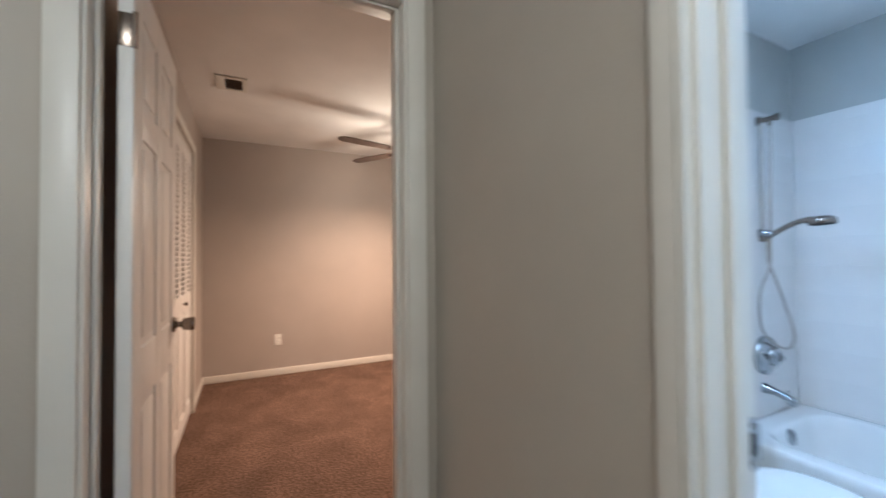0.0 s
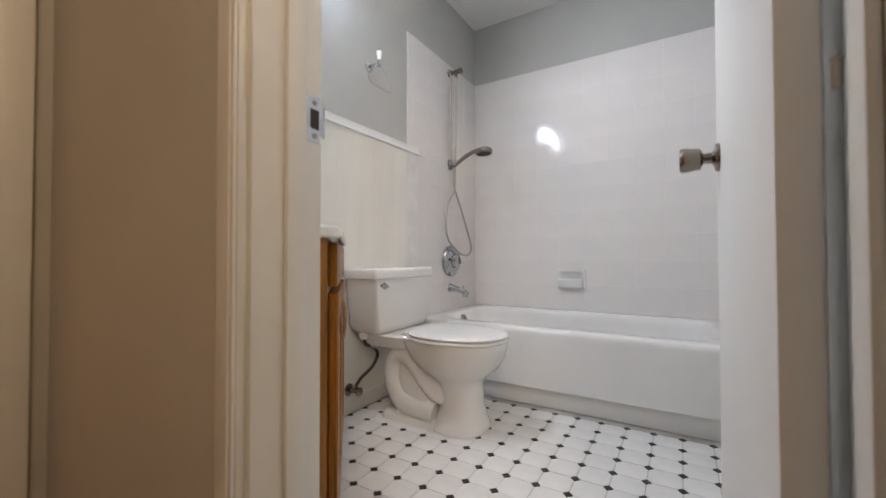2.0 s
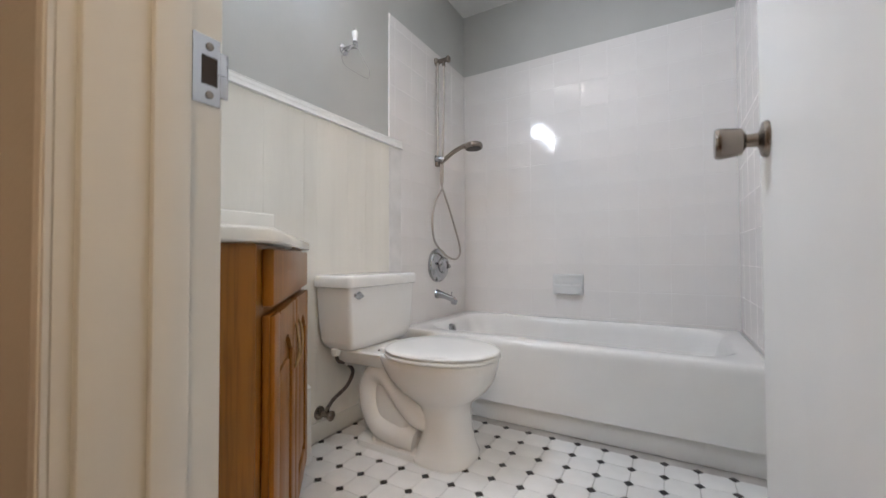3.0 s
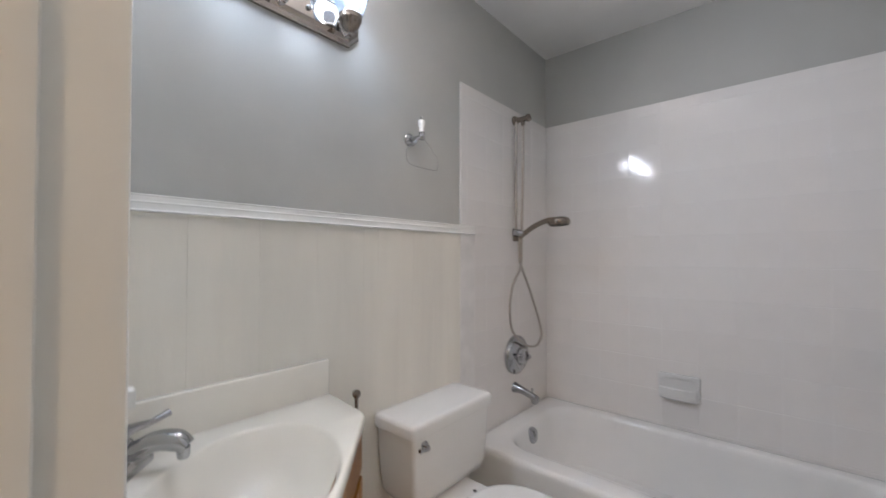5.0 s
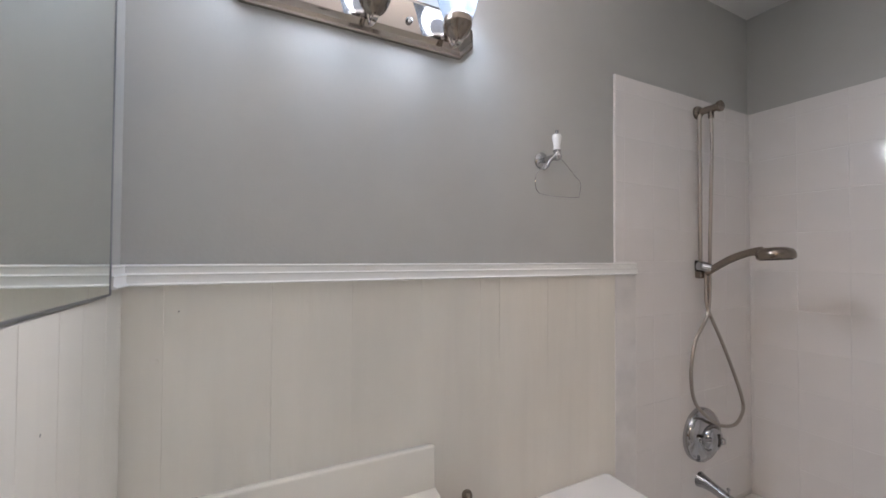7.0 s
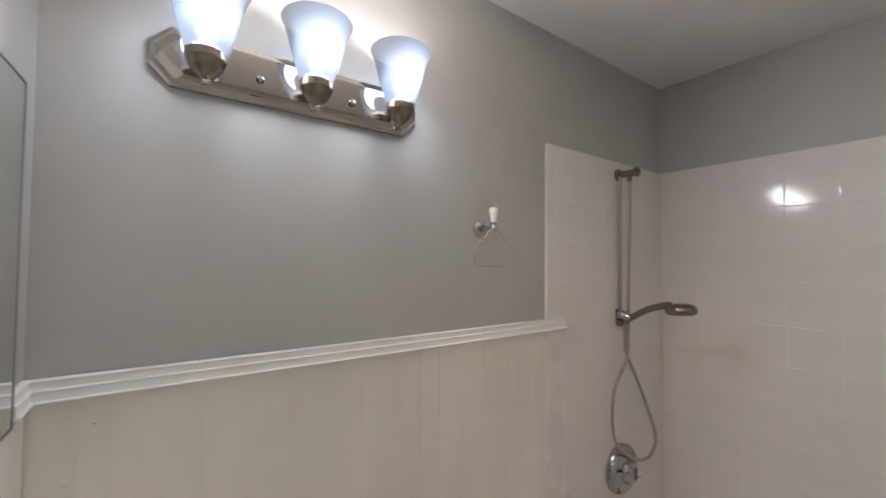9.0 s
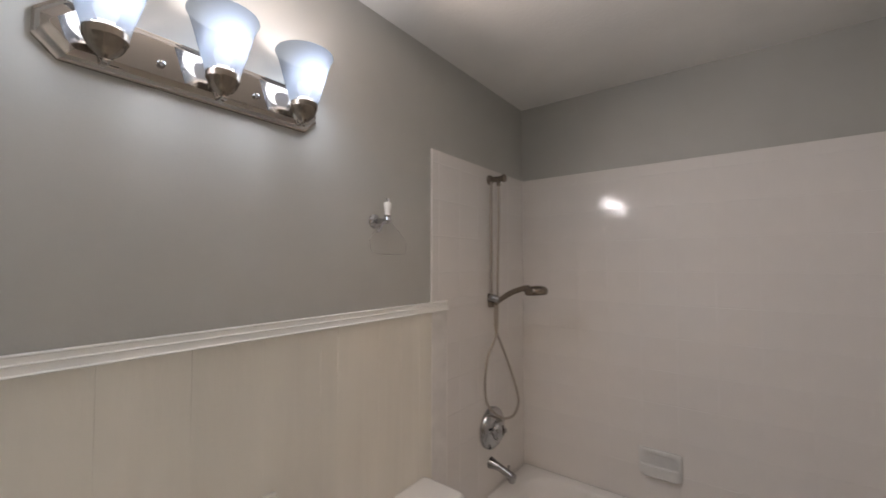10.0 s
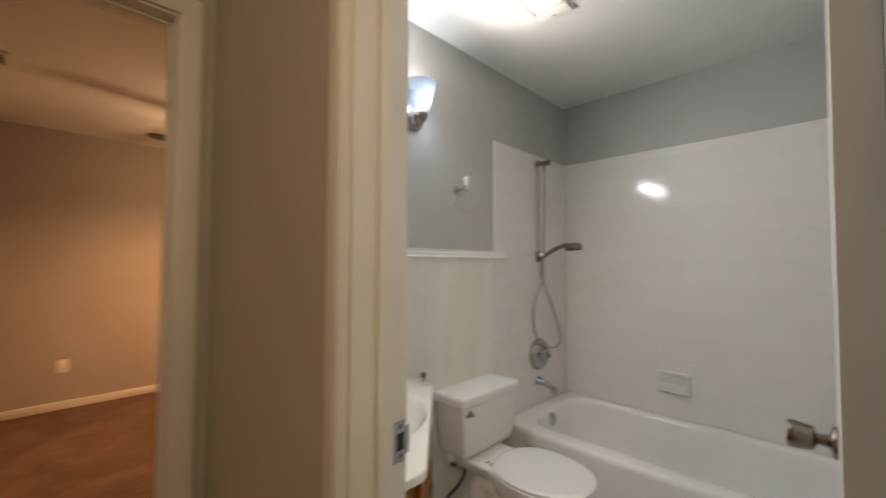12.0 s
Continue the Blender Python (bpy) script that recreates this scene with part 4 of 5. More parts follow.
def vanity():
    ob = thing("corner_vanity", "golden oak corner vanity cabinet with an angled front", "vanity")
    poly = [(0.007, NEAR + 0.008), (PA.x, NEAR + 0.008), (PA.x, PA.y), (PB.x, PB.y), (0.007, -1.556)]
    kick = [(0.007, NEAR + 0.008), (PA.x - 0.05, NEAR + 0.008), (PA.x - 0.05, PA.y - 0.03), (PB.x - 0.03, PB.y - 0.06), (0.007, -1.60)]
    # kick base stands back; the toe shade is also put into its colour
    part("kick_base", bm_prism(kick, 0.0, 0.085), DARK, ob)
    part("carcass", bm_loft([[(x, y, z) for x, y in poly] for z in (0.085, 0.764)], True, False), OAK, ob)
    u = (PB - PA).normalized()
    n = Vector((-u.y, u.x))
    if n.x < 0:
        n = -n
    length = (PB - PA).length
    m = Matrix(((u.x, n.x, 0, PA.x), (u.y, n.y, 0, PA.y), (0, 0, 1, 0), (0, 0, 0, 1)))

    def front(name, lo, hi, bevel, parent, material=OAK, label=""):
        bm = bm_box(lo, hi, bevel)
        bm.transform(m)
        return part(name, bm, material, parent, label)

    front("drawer_front", (0.040, 0.0005, 0.655), (length - 0.03, 0.021, 0.757), 0.004, ob)
    mid = length / 2 + 0.005
    for k, (a, b) in enumerate(((0.040, mid - 0.004), (mid + 0.004, length - 0.03))):
        d = front("door", (a, 0.001, 0.105), (b, 0.014, 0.640), 0.003, ob)
        w = 0.062
        front("stile", (a + 0.0004, 0.013, 0.1054), (a + w, 0.023, 0.6396), 0.004, d)
        front("stile", (b - w, 0.013, 0.1054), (b - 0.0004, 0.023, 0.6396), 0.004, d)
        front("rail", (a + w - 0.002, 0.013, 0.1058), (b - w + 0.002, 0.0226, 0.165), 0.004, d)
        # arched top rail
        c, half = (a + b) / 2, (b - a) / 2 - w
        pts = [(c - half - 0.002, 0.6392), (c + half + 0.002, 0.6392), (c + half + 0.002, 0.535)]
        for s in range(1, 12):
            q = 1 - 2 * s / 12
            pts.append((c + half * q, 0.535 + 0.045 * math.cos(q * math.pi / 2) ** 1.5))
        pts.append((c - half - 0.002, 0.535))
        bm = bm_loft([[(x, yy, z) for x, z in pts] for yy in (0.013, 0.0228)])
        bm.transform(m)
        part("arched_rail", bm, OAK, d)
        front("raised_panel", (a + w + 0.022, 0.010, 0.188), (b - w - 0.022, 0.0205, 0.520), 0.007, d)
        e = b - 0.030 if k == 0 else a + 0.030
        for zz, tilt in ((0.578, 24), (0.500, -24)):
            leaf = [(0.0, -0.030), (0.010, -0.008), (0.011, 0.008), (0.0, 0.030), (-0.011, 0.008), (-0.010, -0.008)]
            t = radians(tilt if k == 0 else -tilt)
            bm = bm_loft([[(e + x * s * math.cos(t) - z * s * math.sin(t), yy, zz + x * s * math.sin(t) + z * s * math.cos(t)) for x, z in leaf] for yy, s in ((0.022, 1.0), (0.0245, 0.55))])
            bm.transform(m)
            part("carved_leaf", bm, OAK, d, "carved leaf ornament")
        side = -1 if k == 0 else 1
        pl = [(e + side * 0.0, 0.023, 0.585), (e, 0.029, 0.575), (e + side * 0.008, 0.033, 0.545), (e - side * 0.006, 0.033, 0.515), (e, 0.029, 0.490), (e, 0.023, 0.480)]
        bm = bm_tube(pl, 0.0035, 8, 6)
        bm.transform(m)
        part("pull", bm, BRASS, d, "curved brass pull")


vanity()


def countertop():
    ob = thing("countertop", "cream cultured marble vanity top with an oval basin", "countertop")
    zt, zb = 0.790, 0.765
    outline = [(0.007, NEAR + 0.008), (0.687, NEAR + 0.008), (0.690, -2.055), (0.682, -2.032), (0.243, -1.585), (0.222, -1.572), (0.198, -1.567), (0.007, -1.545)]
    c, half_l, half_s = Vector((0.305, -1.905)), 0.245, 0.178
    u = Vector((0.72, -0.694))
    v = Vector((0.694, 0.72))

    def oval(s, z, n=48, shift=0.0):
        return [(*(c + u * (half_l * s * math.cos(2 * math.pi * k / n)) + v * (half_s * s * math.sin(2 * math.pi * k / n) + shift)), z) for k in range(n)]

    bm = bmesh.new()
    top = [bm.verts.new((x, y, zt)) for x, y in outline]
    rim = [bm.verts.new(p) for p in oval(1.0, zt)]
    edges = [bm.edges.new((a[i], a[(i + 1) % len(a)])) for a in (top, rim) for i in range(len(a))]
    bmesh.ops.triangle_fill(bm, use_beauty=True, edges=edges)
    centre = Vector((sum(x for x, y in outline) / 8, sum(y for x, y in outline) / 8))
    prev = top
    for d, z in ((0.003, zt - 0.002), (0.005, zt - 0.006), (0.005, zb + 0.003), (0.002, zb)):
        row = [bm.verts.new((x + d * (x > 0.1) * (1 if x > centre.x else 0.6), y + d * (y > NEAR + 0.05), z)) for x, y in outline]
        for i in range(len(row)):
            j = (i + 1) % len(row)
            bm.faces.new((prev[i], prev[j], row[j], row[i]))
        prev = row
    prev = rim
    for s, z, sh in ((0.975, zt - 0.002, 0), (0.95, zt - 0.009, 0), (0.90, zt - 0.032, 0), (0.80, zt - 0.072, -0.004), (0.62, zt - 0.108, -0.008), (0.38, zt - 0.126, -0.012), (0.10, zt - 0.132, -0.014)):
        row = [bm.verts.new(p) for p in oval(s, z, 48, sh)]
        for i in range(48):
            j = (i + 1) % 48
            bm.faces.new((prev[i], prev[j], row[j], row[i]))
        prev = row
    bm.faces.new(prev)
    part("slab", bm, MARBLE, ob)
    part("side_splash", bm_box((0.006, NEAR + 0.028, zt - 0.004), (0.027, -1.547, 0.897), 0.005, 3), MARBLE, ob)
    part("back_splash", bm_box((0.006, NEAR + 0.007, zt - 0.004), (0.680, NEAR + 0.0285, 0.897), 0.005, 3), MARBLE, ob)
    part("drain_ring", bm_lathe([(0.022, 0), (0.022, 0.003), (0.017, 0.005), (0.015, 0.002), (0, 0.002)], 22, pose(*(c + v * -0.014), zt - 0.132)), CHROME, ob)


countertop()


def faucet():
    m = Matrix.Translation((0.112, -2.070, 0.790)) @ pose(0, 0, 0, 0, 0, 49) @ Matrix.Scale(0.96, 4)
    ob = thing("faucet", "chrome single lever bathroom faucet", "faucet", at=m)
    # base along local y, spout along local x
    r = [round_rect(0, 0, 0.030, 0.078, 0.028, 0.0), round_rect(0, 0, 0.030, 0.078, 0.028, 0.008), round_rect(0, 0, 0.026, 0.072, 0.025, 0.022), round_rect(0, 0, 0.020, 0.060, 0.019, 0.030)]
    part("base", bm_loft(r), CHROME, ob)
    part("body", bm_lathe([(0.026, 0.020), (0.025, 0.040), (0.023, 0.055), (0.018, 0.066), (0.010, 0.072), (0, 0.074)], 26), CHROME, ob)
    part("spout", bm_tube([(0.002, 0, 0.036), (0.035, 0, 0.052), (0.070, 0, 0.064), (0.104, 0, 0.062), (0.124, 0, 0.048)], 0.015, 18, 5, [0.021, 0.019, 0.021, 0.022, 0.017]), CHROME, ob)
    part("aerator", bm_lathe([(0.011, -0.016), (0.0125, -0.010), (0.0125, 0.006)], 16, pose(0.116, 0, 0.042)), CHROME, ob)
    part("lever", bm_tube([(-0.010, 0, 0.060), (-0.004, 0, 0.076), (0.020, 0, 0.084), (0.060, 0, 0.082), (0.100, 0, 0.088)], 0.009, 12, 5, [0.021, 0.018, 0.011, 0.0070, 0.0085]), CHROME, ob, "", pose(0, 0, 0, 0, 0, 65))
    part("lift_rod", bm_lathe([(0.003, 0.02), (0.003, 0.050), (0.009, 0.052), (0.009, 0.060), (0, 0.062)], 14, pose(-0.028, -0.024, 0)), CHROME, ob)


faucet()

# ---- things on the walls ----


def mirror_cabinet():
    ob = thing("mirror", "thin-framed wall mirror hung slightly askew beside a towel niche", "mirror")
    x0, x1, z0, z1 = 0.1015, 0.500, 1.310, 1.840
    b = 0.004
    f0, f1 = NEAR + 0.0105, NEAR + 0.0014

    def ring(inset, back):
        return [(x0 + inset, f0 - min(back, 0.003), z0 + inset), (x1 - inset, f1 - back, z0 + inset), (x1 - inset, f1 - back, z1 - inset), (x0 + inset, f0 - min(back, 0.003), z1 - inset)]

    part("edge_channel", bm_loft([ring(0.0, 0.0012), ring(0.0, -0.0012), ring(0.0032, -0.0012), ring(0.0032, 0.0008)]), CHANNEL, ob, "grey metal edge channel", angle=20)
    part("side_stile", bm_box((x1 + 0.002, NEAR + 0.0003, z0), (x1 + 0.048, NEAR + 0.0060, z1), 0.0012), CHANNEL, ob, "grey metal side stile")
    part("glass", bm_loft([ring(0.0034, 0.0008), ring(b, 0.0)]), MIRROR, ob, "mirror glass", angle=5)


mirror_cabinet()


def towel_niche():
    ob = thing("wall_niche", "shallow open wall niche beside the mirror", "niche")
    part("back_board", bm_box((NX0, -2.2400, NZ0), (NX1, -2.2370, NZ1)), GREY, ob)
    part("side_liner", bm_box((NX0, -2.237, NZ0 + 0.006), (NX0 + 0.004, NEAR - 0.004, NZ1)), TRIM, ob)
    part("side_liner", bm_box((NX1 - 0.004, -2.237, NZ0 + 0.006), (NX1, NEAR - 0.004, NZ1)), TRIM, ob)
    part("edge_strip", bm_box((NX0, NEAR - 0.004, NZ0 + 0.006), (NX0 + 0.005, NEAR + 0.001, NZ1), 0.0008), DARK, ob, "dark wooden edge strip")
    part("trim_board", bm_box((0.5595, NEAR + 0.0003, NZ0), (NX0 - 0.001, NEAR + 0.0045, NZ1), 0.001), GREY, ob)
    # raised strip; the gap's shade is put into its near-black colour
    part("gap_shade_strip", bm_box((0.5485, NEAR + 0.0002, NZ0), (0.5590, NEAR + 0.0016, NZ1)), DARK, ob, "near-black strip standing for the shaded gap beside the mirror")
    part("shelf", bm_box((NX0 + 0.001, -2.237, NZ0 + 0.002), (NX1 - 0.001, NEAR + 0.0065, NZ0 + 0.0065), 0.001), RAILM, ob)
    z = NZ0 + 0.0066
    for x0, out in ((NX0 + 0.006, 0.0040), (NX0 + 0.004, 0.0050)):
        t = thing("folded_towel", "white folded terry hand towel in the niche", "towel", "towels in the niche")
        part("fold", bm_box((x0, -2.236, z), (NX1 - 0.008, NEAR + out, z + 0.0185), 0.0075, 4), TOWEL, t)
        z += 0.0187


towel_niche()
SOUTH = Matrix(((-1, 0, 0, 0), (0, 0, 1, 0), (0, 1, 0, 0), (0, 0, 0, 1)))
outlet(Matrix.Translation((0.745, NEAR + 0.0012, 1.115)) @ SOUTH, "white toggle switch beside the doorway", True)
outlet(Matrix.Translation((0.745, NEAR + 0.0012, 0.985)) @ SOUTH, "white outlet above the vanity")


def vanity_light():
    ob = thing("vanity_light", "nickel three-lamp vanity light with frosted shades, lit", "wall lamp")
    y0, y1, z0, z1, c = -2.040, -1.431, 1.917, 2.038, 0.036
    octagon = [(y0, z0 + c), (y0 + c, z0), (y1 - c, z0), (y1, z0 + c), (y1, z1 - c), (y1 - c, z1), (y0 + c, z1), (y0, z1 - c)]
    cy, cz = (y0 + y1) / 2, (z0 + z1) / 2
    rings = []
    for x, d in ((0.0005, 0.0), (0.010, 0.0), (0.012, 0.004), (0.022, 0.010), (0.024, 0.014), (0.030, 0.022)):
        rings.append([(x, y - math.copysign(d, y - cy), z - math.copysign(d, z - cz)) for y, z in octagon])
    part("back_plate", bm_loft(rings), STEEL, ob, "", None, 12)
    for y in SHADE_Y:
        a = part("arm", bm_tube([(0.028, y, 1.975), (0.038, y, 1.958), (0.050, y, 1.930), (0.066, y, 1.910), (SHADE_X, y, 1.908)], 0.006, 12, 6, [0.011, 0.0065, 0.0055, 0.006, 0.006]), STEEL, ob)
        part("arm_tab", bm_box((SHADE_X - 0.010, y - 0.0065, 1.905), (SHADE_X + 0.014, y + 0.0065, 1.911), 0.0015), STEEL, a)
        s = part("socket_cup", bm_lathe([(0.005, 1.912), (0.008, 1.917), (0.014, 1.921), (0.024, 1.929), (0.031, 1.940), (0.0340, 1.950), (0.0362, 1.952), (0.0362, 1.967), (0.0345, 1.969), (0.0, 1.967)], 26, pose(SHADE_X, y, 0)), NICKEL, ob)
        prof = [(r, 1.955 + h) for r, h in ((0.033, 0.0), (0.0385, 0.018), (0.0475, 0.050), (0.0562, 0.082), (0.0640, 0.112), (0.0715, 0.136), (0.0775, 0.147), (0.0765, 0.1490), (0.0695, 0.136), (0.0618, 0.112), (0.0540, 0.082), (0.0453, 0.050), (0.035, 0.019))]
        seg = 36
        sh = bm_loft([[(SHADE_X + r * math.cos(2 * math.pi * k / seg), y + r * math.sin(2 * math.pi * k / seg), z) for k in range(seg)] for r, z in prof], False, False)
        part("shade", sh, SHADEM, ob, "frosted white glass shade")
        part("bulb", bm_lathe([(0.010, 1.965), (0.012, 1.985), (0.019, 2.002), (0.021, 2.012), (0.018, 2.022), (0.0, 2.026)], 18, pose(SHADE_X, y, 0)), BULBM, ob, "lit bulb")
    for y in ((SHADE_Y[0] + SHADE_Y[1]) / 2, (SHADE_Y[1] + SHADE_Y[2]) / 2):
        part("mounting_knob", bm_lathe([(0.009, 0), (0.009, 0.004), (0.006, 0.010), (0, 0.012)], 16, pose(0.030, y, 1.966, 0, 90, 0)), CHROME, ob)


vanity_light()


def towel_ring():
    ob = thing("towel_ring", "chrome towel ring with a white ceramic post", "towel ring")
    y, z, x = -1.178, 1.672, 0.068
    part("flange", bm_lathe([(0.026, 0), (0.026, 0.004), (0.020, 0.010), (0.012, 0.013)], 24, pose(0.0, y, z, 0, 90, 0)), CHROME, ob)
    part("arm", bm_tube([(0.008, y, z), (x + 0.010, y, z)], 0.009, 14, 1), CHROME, ob)
    part("arm_ball", bm_lathe([(0, -0.014), (0.009, -0.011), (0.0135, 0), (0.009, 0.011), (0, 0.014)], 18, pose(x, y, z)), CHROME, ob)
    part("ceramic_post", bm_lathe([(0.009, 0.016), (0.0105, 0.021), (0.0095, 0.028), (0.013, 0.045), (0.0155, 0.054), (0.0125, 0.062), (0.006, 0.065)], 20, pose(x, y, z)), PORC, ob, "white ceramic post")
    part("finial", bm_lathe([(0.006, 0.065), (0.004, 0.068), (0.006, 0.072), (0.004, 0.076), (0, 0.077)], 14, pose(x, y, z)), CHROME, ob)
    part("collar", bm_lathe([(0.008, 0.010), (0.011, 0.013), (0.011, 0.018), (0.008, 0.020)], 16, pose(x, y, z)), CHROME, ob)
    b = 1.556
    pts = [(x, y - 0.010, z - 0.006), (x, y - 0.040, z - 0.030), (x, y - 0.074, z - 0.058), (x, y - 0.080, z - 0.090), (x, y - 0.070, b + 0.006), (x, y - 0.05, b), (x, y, b - 0.002), (x, y + 0.072, b), (x, y + 0.088, b + 0.008),
           (x, y + 0.094, b + 0.045), (x, y + 0.070, z - 0.050), (x, y + 0.035, z - 0.020), (x, y + 0.010, z - 0.004)]
    part("ring_hook", bm_tube([(x, y - 0.006, z - 0.004), (x, y - 0.026, z - 0.016), (x, y - 0.036, z - 0.034), (x, y - 0.050, z - 0.044)], 0.004, 10, 4, [0.006, 0.005, 0.004, 0.003]), CHROME, ob)
    part("ring", bm_tube(pts, 0.0011, 8, 5), CHROME, ob, "thin chrome ring")


towel_ring()


def towel_bar():
    ob = thing("towel_bar", "brushed nickel towel bar on the wall", "towel bar")
    x, z = 1.497, 1.622
    part("bar", bm_tube([(x, -0.822, z), (x, -1.47, z)], 0.0085, 14, 1), NICKEL, ob)
    part("bar_tip", bm_lathe([(0.0085, 0), (0.012, 0.006), (0.013, 0.014), (0.006, 0.022), (0, 0.024)], 16, pose(x, -0.822, z, -90, 0, 0)), NICKEL, ob)
    for y in (-0.905, -1.40):
        p = part("post", bm_tube([(W - 0.001, y, z), (x, y, z)], 0.010, 14, 1), NICKEL, ob)
        part("flange", bm_lathe([(0.026, 0), (0.026, 0.004), (0.016, 0.011)], 20, pose(W - 0.0002, y, z, 0, -90, 0)), NICKEL, p)
    t = thing("bath_towel", "white terry towel rolled along the towel bar", "towel")
    rings = []
    for k in range(13):
        y = -1.085 - 0.36 * k / 12
        e = 0.55 if k in (0, 12) else 0.9 if k in (1, 11) else 1.0
        rings.append([(x - 0.004 + e * 0.040 * math.cos(a) * (1 + 0.06 * math.sin(3 * a + k)), y, 1.6785 + e * 0.047 * math.sin(a) * (1 + 0.05 * math.sin(2 * a + 0.7 * k))) for a in [2 * math.pi * j / 20 for j in range(20)]])
    part("roll", bm_loft(rings), TOWEL, t)


towel_bar()


def bath_fan():
    ob = thing("exhaust_fan", "square white exhaust fan grille in the ceiling", "exhaust fan")
    x0, x1, y0, y1 = 0.445, 0.605, -1.315, -1.062
    part("housing", bm_box((x0 + 0.01, y0 + 0.01, H - 0.006), (x1 - 0.01, y1 - 0.01, H - 0.001)), DARK, ob)
    fr = bm_boxes([((x0, y0, H - 0.016), (x0 + 0.014, y1 - 0.07, H - 0.001)), ((x1 - 0.014, y0, H - 0.016), (x1, y1 - 0.07, H - 0.001)),
                   ((x0, y1 - 0.07, H - 0.017), (x1, y1, H - 0.001)), ((x0 + 0.014, y0, H - 0.016), (x1 - 0.014, y0 + 0.014, H - 0.001))], 0.003)
    part("grille_frame", fr, PLASTIC, ob)
    for k in range(12):
        y = y0 + 0.018 + k * 0.0135
        part("slat", bm_box((x0 + 0.014, y, H - 0.013), (x1 - 0.014, y + 0.0055, H - 0.0062)), PLASTIC, ob)
    part("screw", bm_lathe([(0.005, 0), (0.004, 0.002), (0, 0.003)], 10, pose((x0 + x1) / 2, y1 - 0.03, H - 0.017, 180, 0, 0)), NICKEL, ob)


bath_fan()

# ---- wall tiles ----
TX, TZ = 0.1545, 0.157


def bm_tile(w, h, t=0.0060, e=0.0030):
    """A glazed tile in the xy plane with pillowed edges."""
    rings = []
    for z, d in ((0.0, 0.0), (t - 0.0012, 0.0), (t - 0.0005, e * 0.25), (t - 0.0001, e * 0.6), (t, e)):
        rings.append([(-w / 2 + d, -h / 2 + d, z), (w / 2 - d, -h / 2 + d, z), (w / 2 - d, h / 2 - d, z), (-w / 2 + d, h / 2 - d, z)])
    return bm_loft(rings)


def cuts(a, b, start, step):
    k0 = math.ceil((a - start) / step)
    out = [a]
    x = start + k0 * step
    while x < b - 0.004:
        if x > a + 0.004:
            out.append(x)
        x += step
    return out + [b]


TILE_MESHES = {}


def lay_tiles(parent, us, vs, place, name="wall_tile", skip=None):
    """Tiles between the cuts us and vs; place turns (u, v, jitter) into a pose."""
    g = 0.0009
    for a, b in zip(us, us[1:]):
        for c, d in zip(vs, vs[1:]):
            key = (round(b - a - g, 4), round(d - c - g, 4))
            if key not in TILE_MESHES:
                TILE_MESHES[key] = finish(name, bm_tile(*key), GLAZE, False)
            o = new(name, TILE_MESHES[key])
            o.parent = parent
            tip = pose(0, 0, 0, random.uniform(-0.22, 0.22), random.uniform(-0.22, 0.22), 0)
            o.matrix_local = place((a + b) / 2, (c + d) / 2) @ tip


vs = cuts(0.36, TOP, 1.797, TZ)
tn = solid("tile_bed_north", bm_box((0.0, -0.0073, 0.30), (W, 0.0, TOP)), GROUT, "white glazed tile surround behind the tub", "wall tiles")
lay_tiles(tn, cuts(0.008, W - 0.008, 0.482, TX), vs, lambda u, v: Matrix.Translation((u, -0.0022, v)) @ pose(0, 0, 0, 90, 0, 0))
tw = solid("tile_bed_west", bm_box((0.0, -0.860, 0.0), (0.0073, -0.0074, TOP)), GROUT, "white glazed tiles round the shower fittings", "wall tiles")
WEST = Matrix(((0, 0, 1, 0), (1, 0, 0, 0), (0, 1, 0, 0), (0, 0, 0, 1)))
lay_tiles(tw, [-0.859, -0.815] + cuts(-0.81, -0.008, -0.66, TX)[1:], [v for v in vs if v > 1.37 or v < 0] and [1.366] + [v for v in vs if v > 1.37], lambda u, v: Matrix.Translation((0.0022, u, v)) @ WEST)
lay_tiles(tw, cuts(-0.757, -0.008, -0.66, TX), [v for v in vs if v < 1.36] + [1.3645], lambda u, v: Matrix.Translation((0.0022, u, v)) @ WEST)
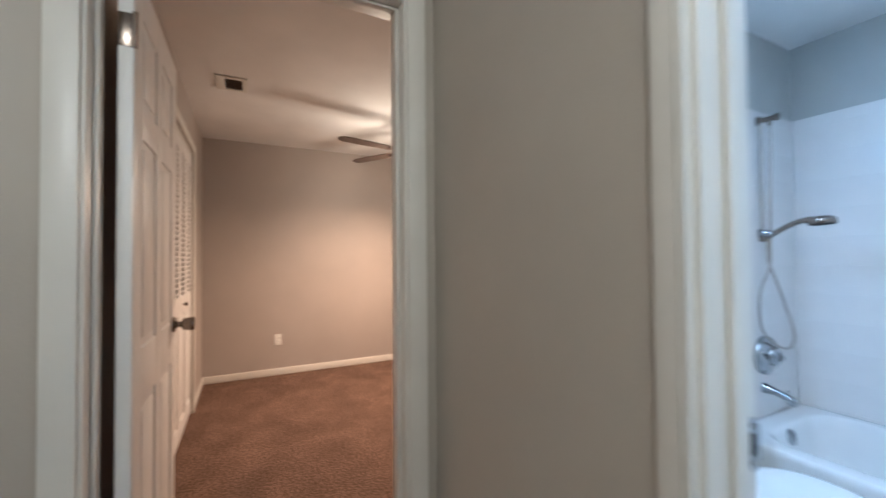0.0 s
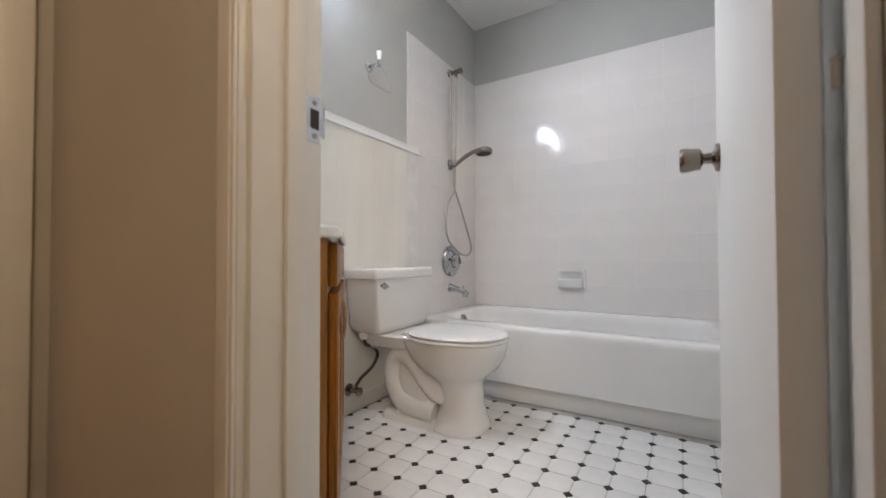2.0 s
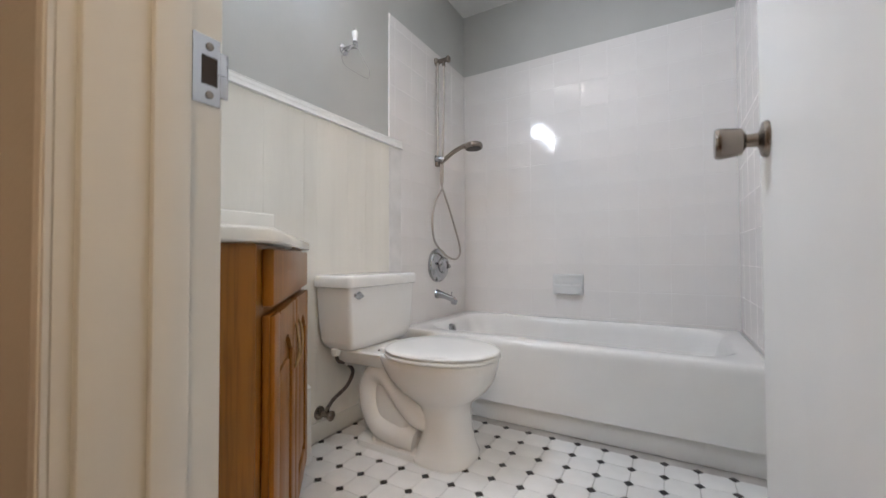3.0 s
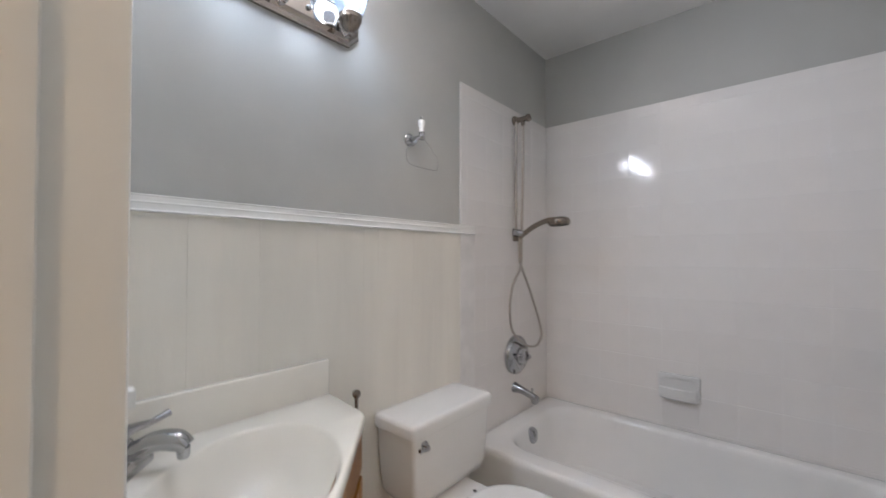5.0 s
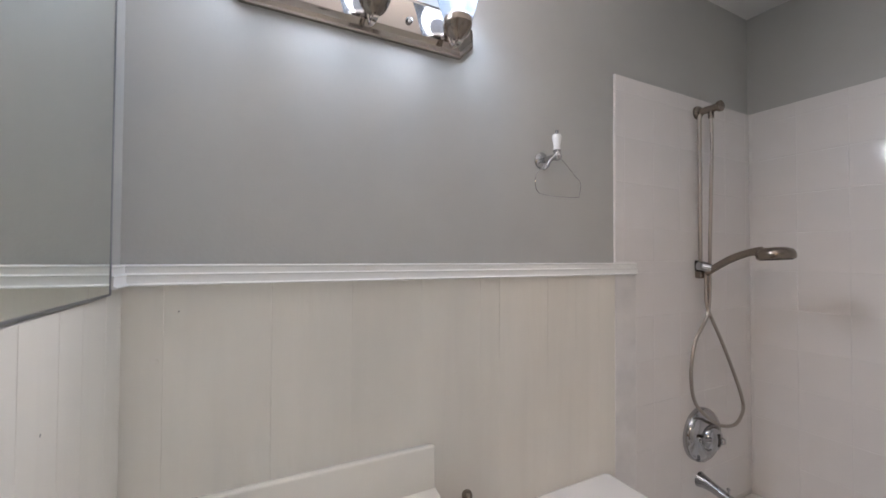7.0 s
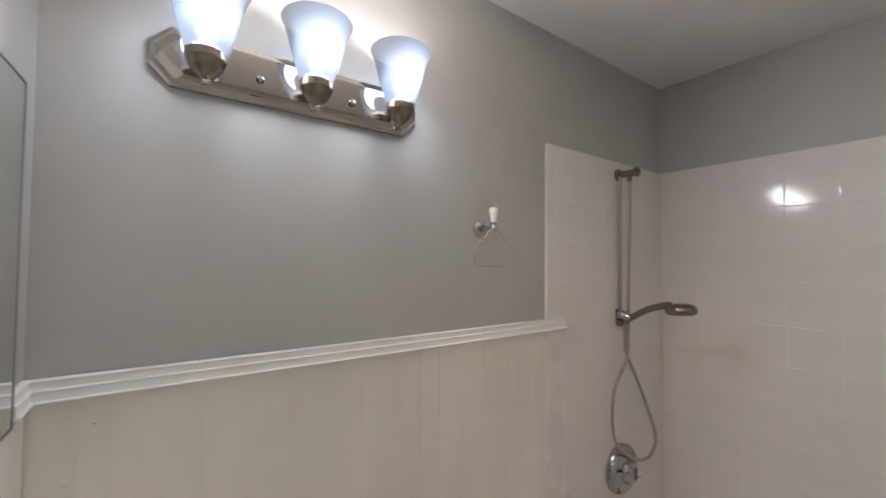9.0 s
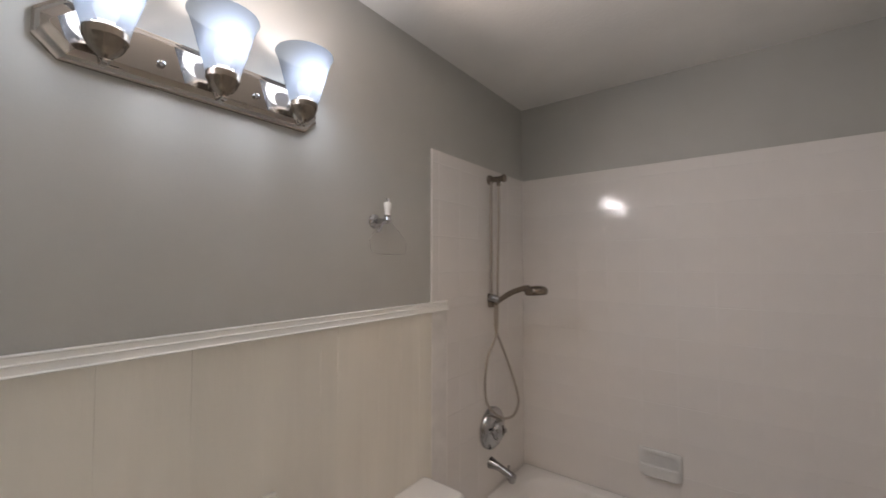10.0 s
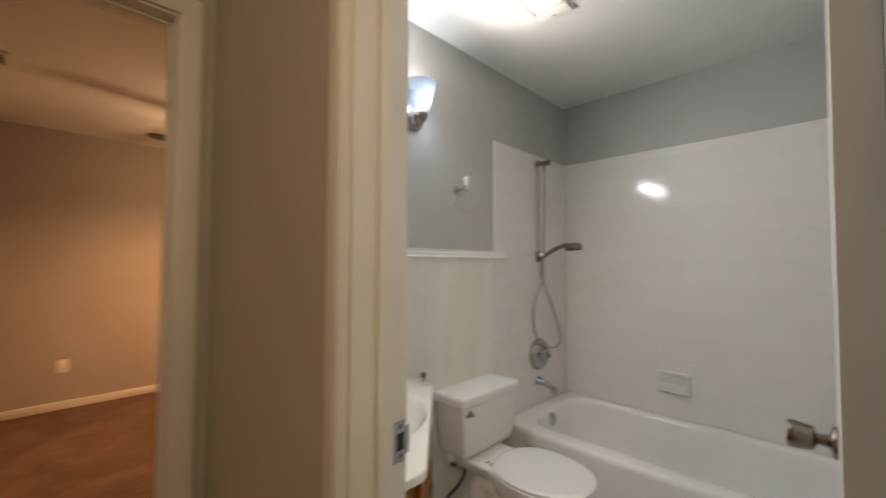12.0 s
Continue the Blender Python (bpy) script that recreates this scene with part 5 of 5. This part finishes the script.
te = solid("tile_bed_east", bm_box((W - 0.0073, -0.835, 0.0), (W, -0.0074, TOP)), GROUT, "white glazed tiles at the end of the tub", "wall tiles")
EAST = Matrix(((0, 0, -1, 0), (-1, 0, 0, 0), (0, 1, 0, 0), (0, 0, 0, 1)))
lay_tiles(te, [-0.834, -0.790] + cuts(-0.785, -0.008, -0.60, TX)[1:], [1.366] + [v for v in vs if v > 1.37], lambda u, v: Matrix.Translation((W - 0.0022, u, v)) @ EAST)
lay_tiles(te, cuts(-0.679, -0.008, -0.60, TX), [v for v in vs if v < 1.36] + [1.3645], lambda u, v: Matrix.Translation((W - 0.0022, u, v)) @ EAST)

# ---- floor tiles ----
PX, PY, OX, OY = 0.1000, 0.0985, 0.125, -0.8335


def bm_octagon(hx, hy, cut, t):
    base = [(hx, hy - cut), (hx - cut, hy), (-hx + cut, hy), (-hx, hy - cut), (-hx, -hy + cut), (-hx + cut, -hy), (hx - cut, -hy), (hx, -hy + cut)]
    return bm_loft([[(x * s, y * s, z) for x, y in base] for z, s in ((-t, 1.0), (-0.0008, 1.0), (0.0, 0.975))])


OCTM = finish("floor_tile", bm_octagon(PX / 2 - 0.0009, PY / 2 - 0.0009, 0.0165, 0.004), OCT, False)
DOTME = finish("accent_tile", bm_loft([[(0.0145 * s, 0, z), (0, 0.0145 * s, z), (-0.0145 * s, 0, z), (0, -0.0145 * s, z)] for z, s in ((-0.004, 1.0), (-0.0007, 1.0), (0.0, 0.95))]), DOTM)
for i in range(-1, 15):
    for j in range(0, 14):
        x, y = OX + PX * i, OY - PY * j
        if y < NEAR - 0.02:
            continue
        if -0.02 < x < W - 0.01:
            o = new("accent_tile", DOTME)
            o.parent = bath_floor
            o.matrix_local = pose(x, y, 0.0)
        x, y = x + PX / 2, y - PY / 2
        if -0.03 < x < W + 0.03 and y > NEAR - 0.06:
            o = new("floor_tile", OCTM)
            o.parent = bath_floor
            o.matrix_local = pose(x, y, random.uniform(-0.0004, 0.0003), random.uniform(-0.15, 0.15), random.uniform(-0.15, 0.15), 0)
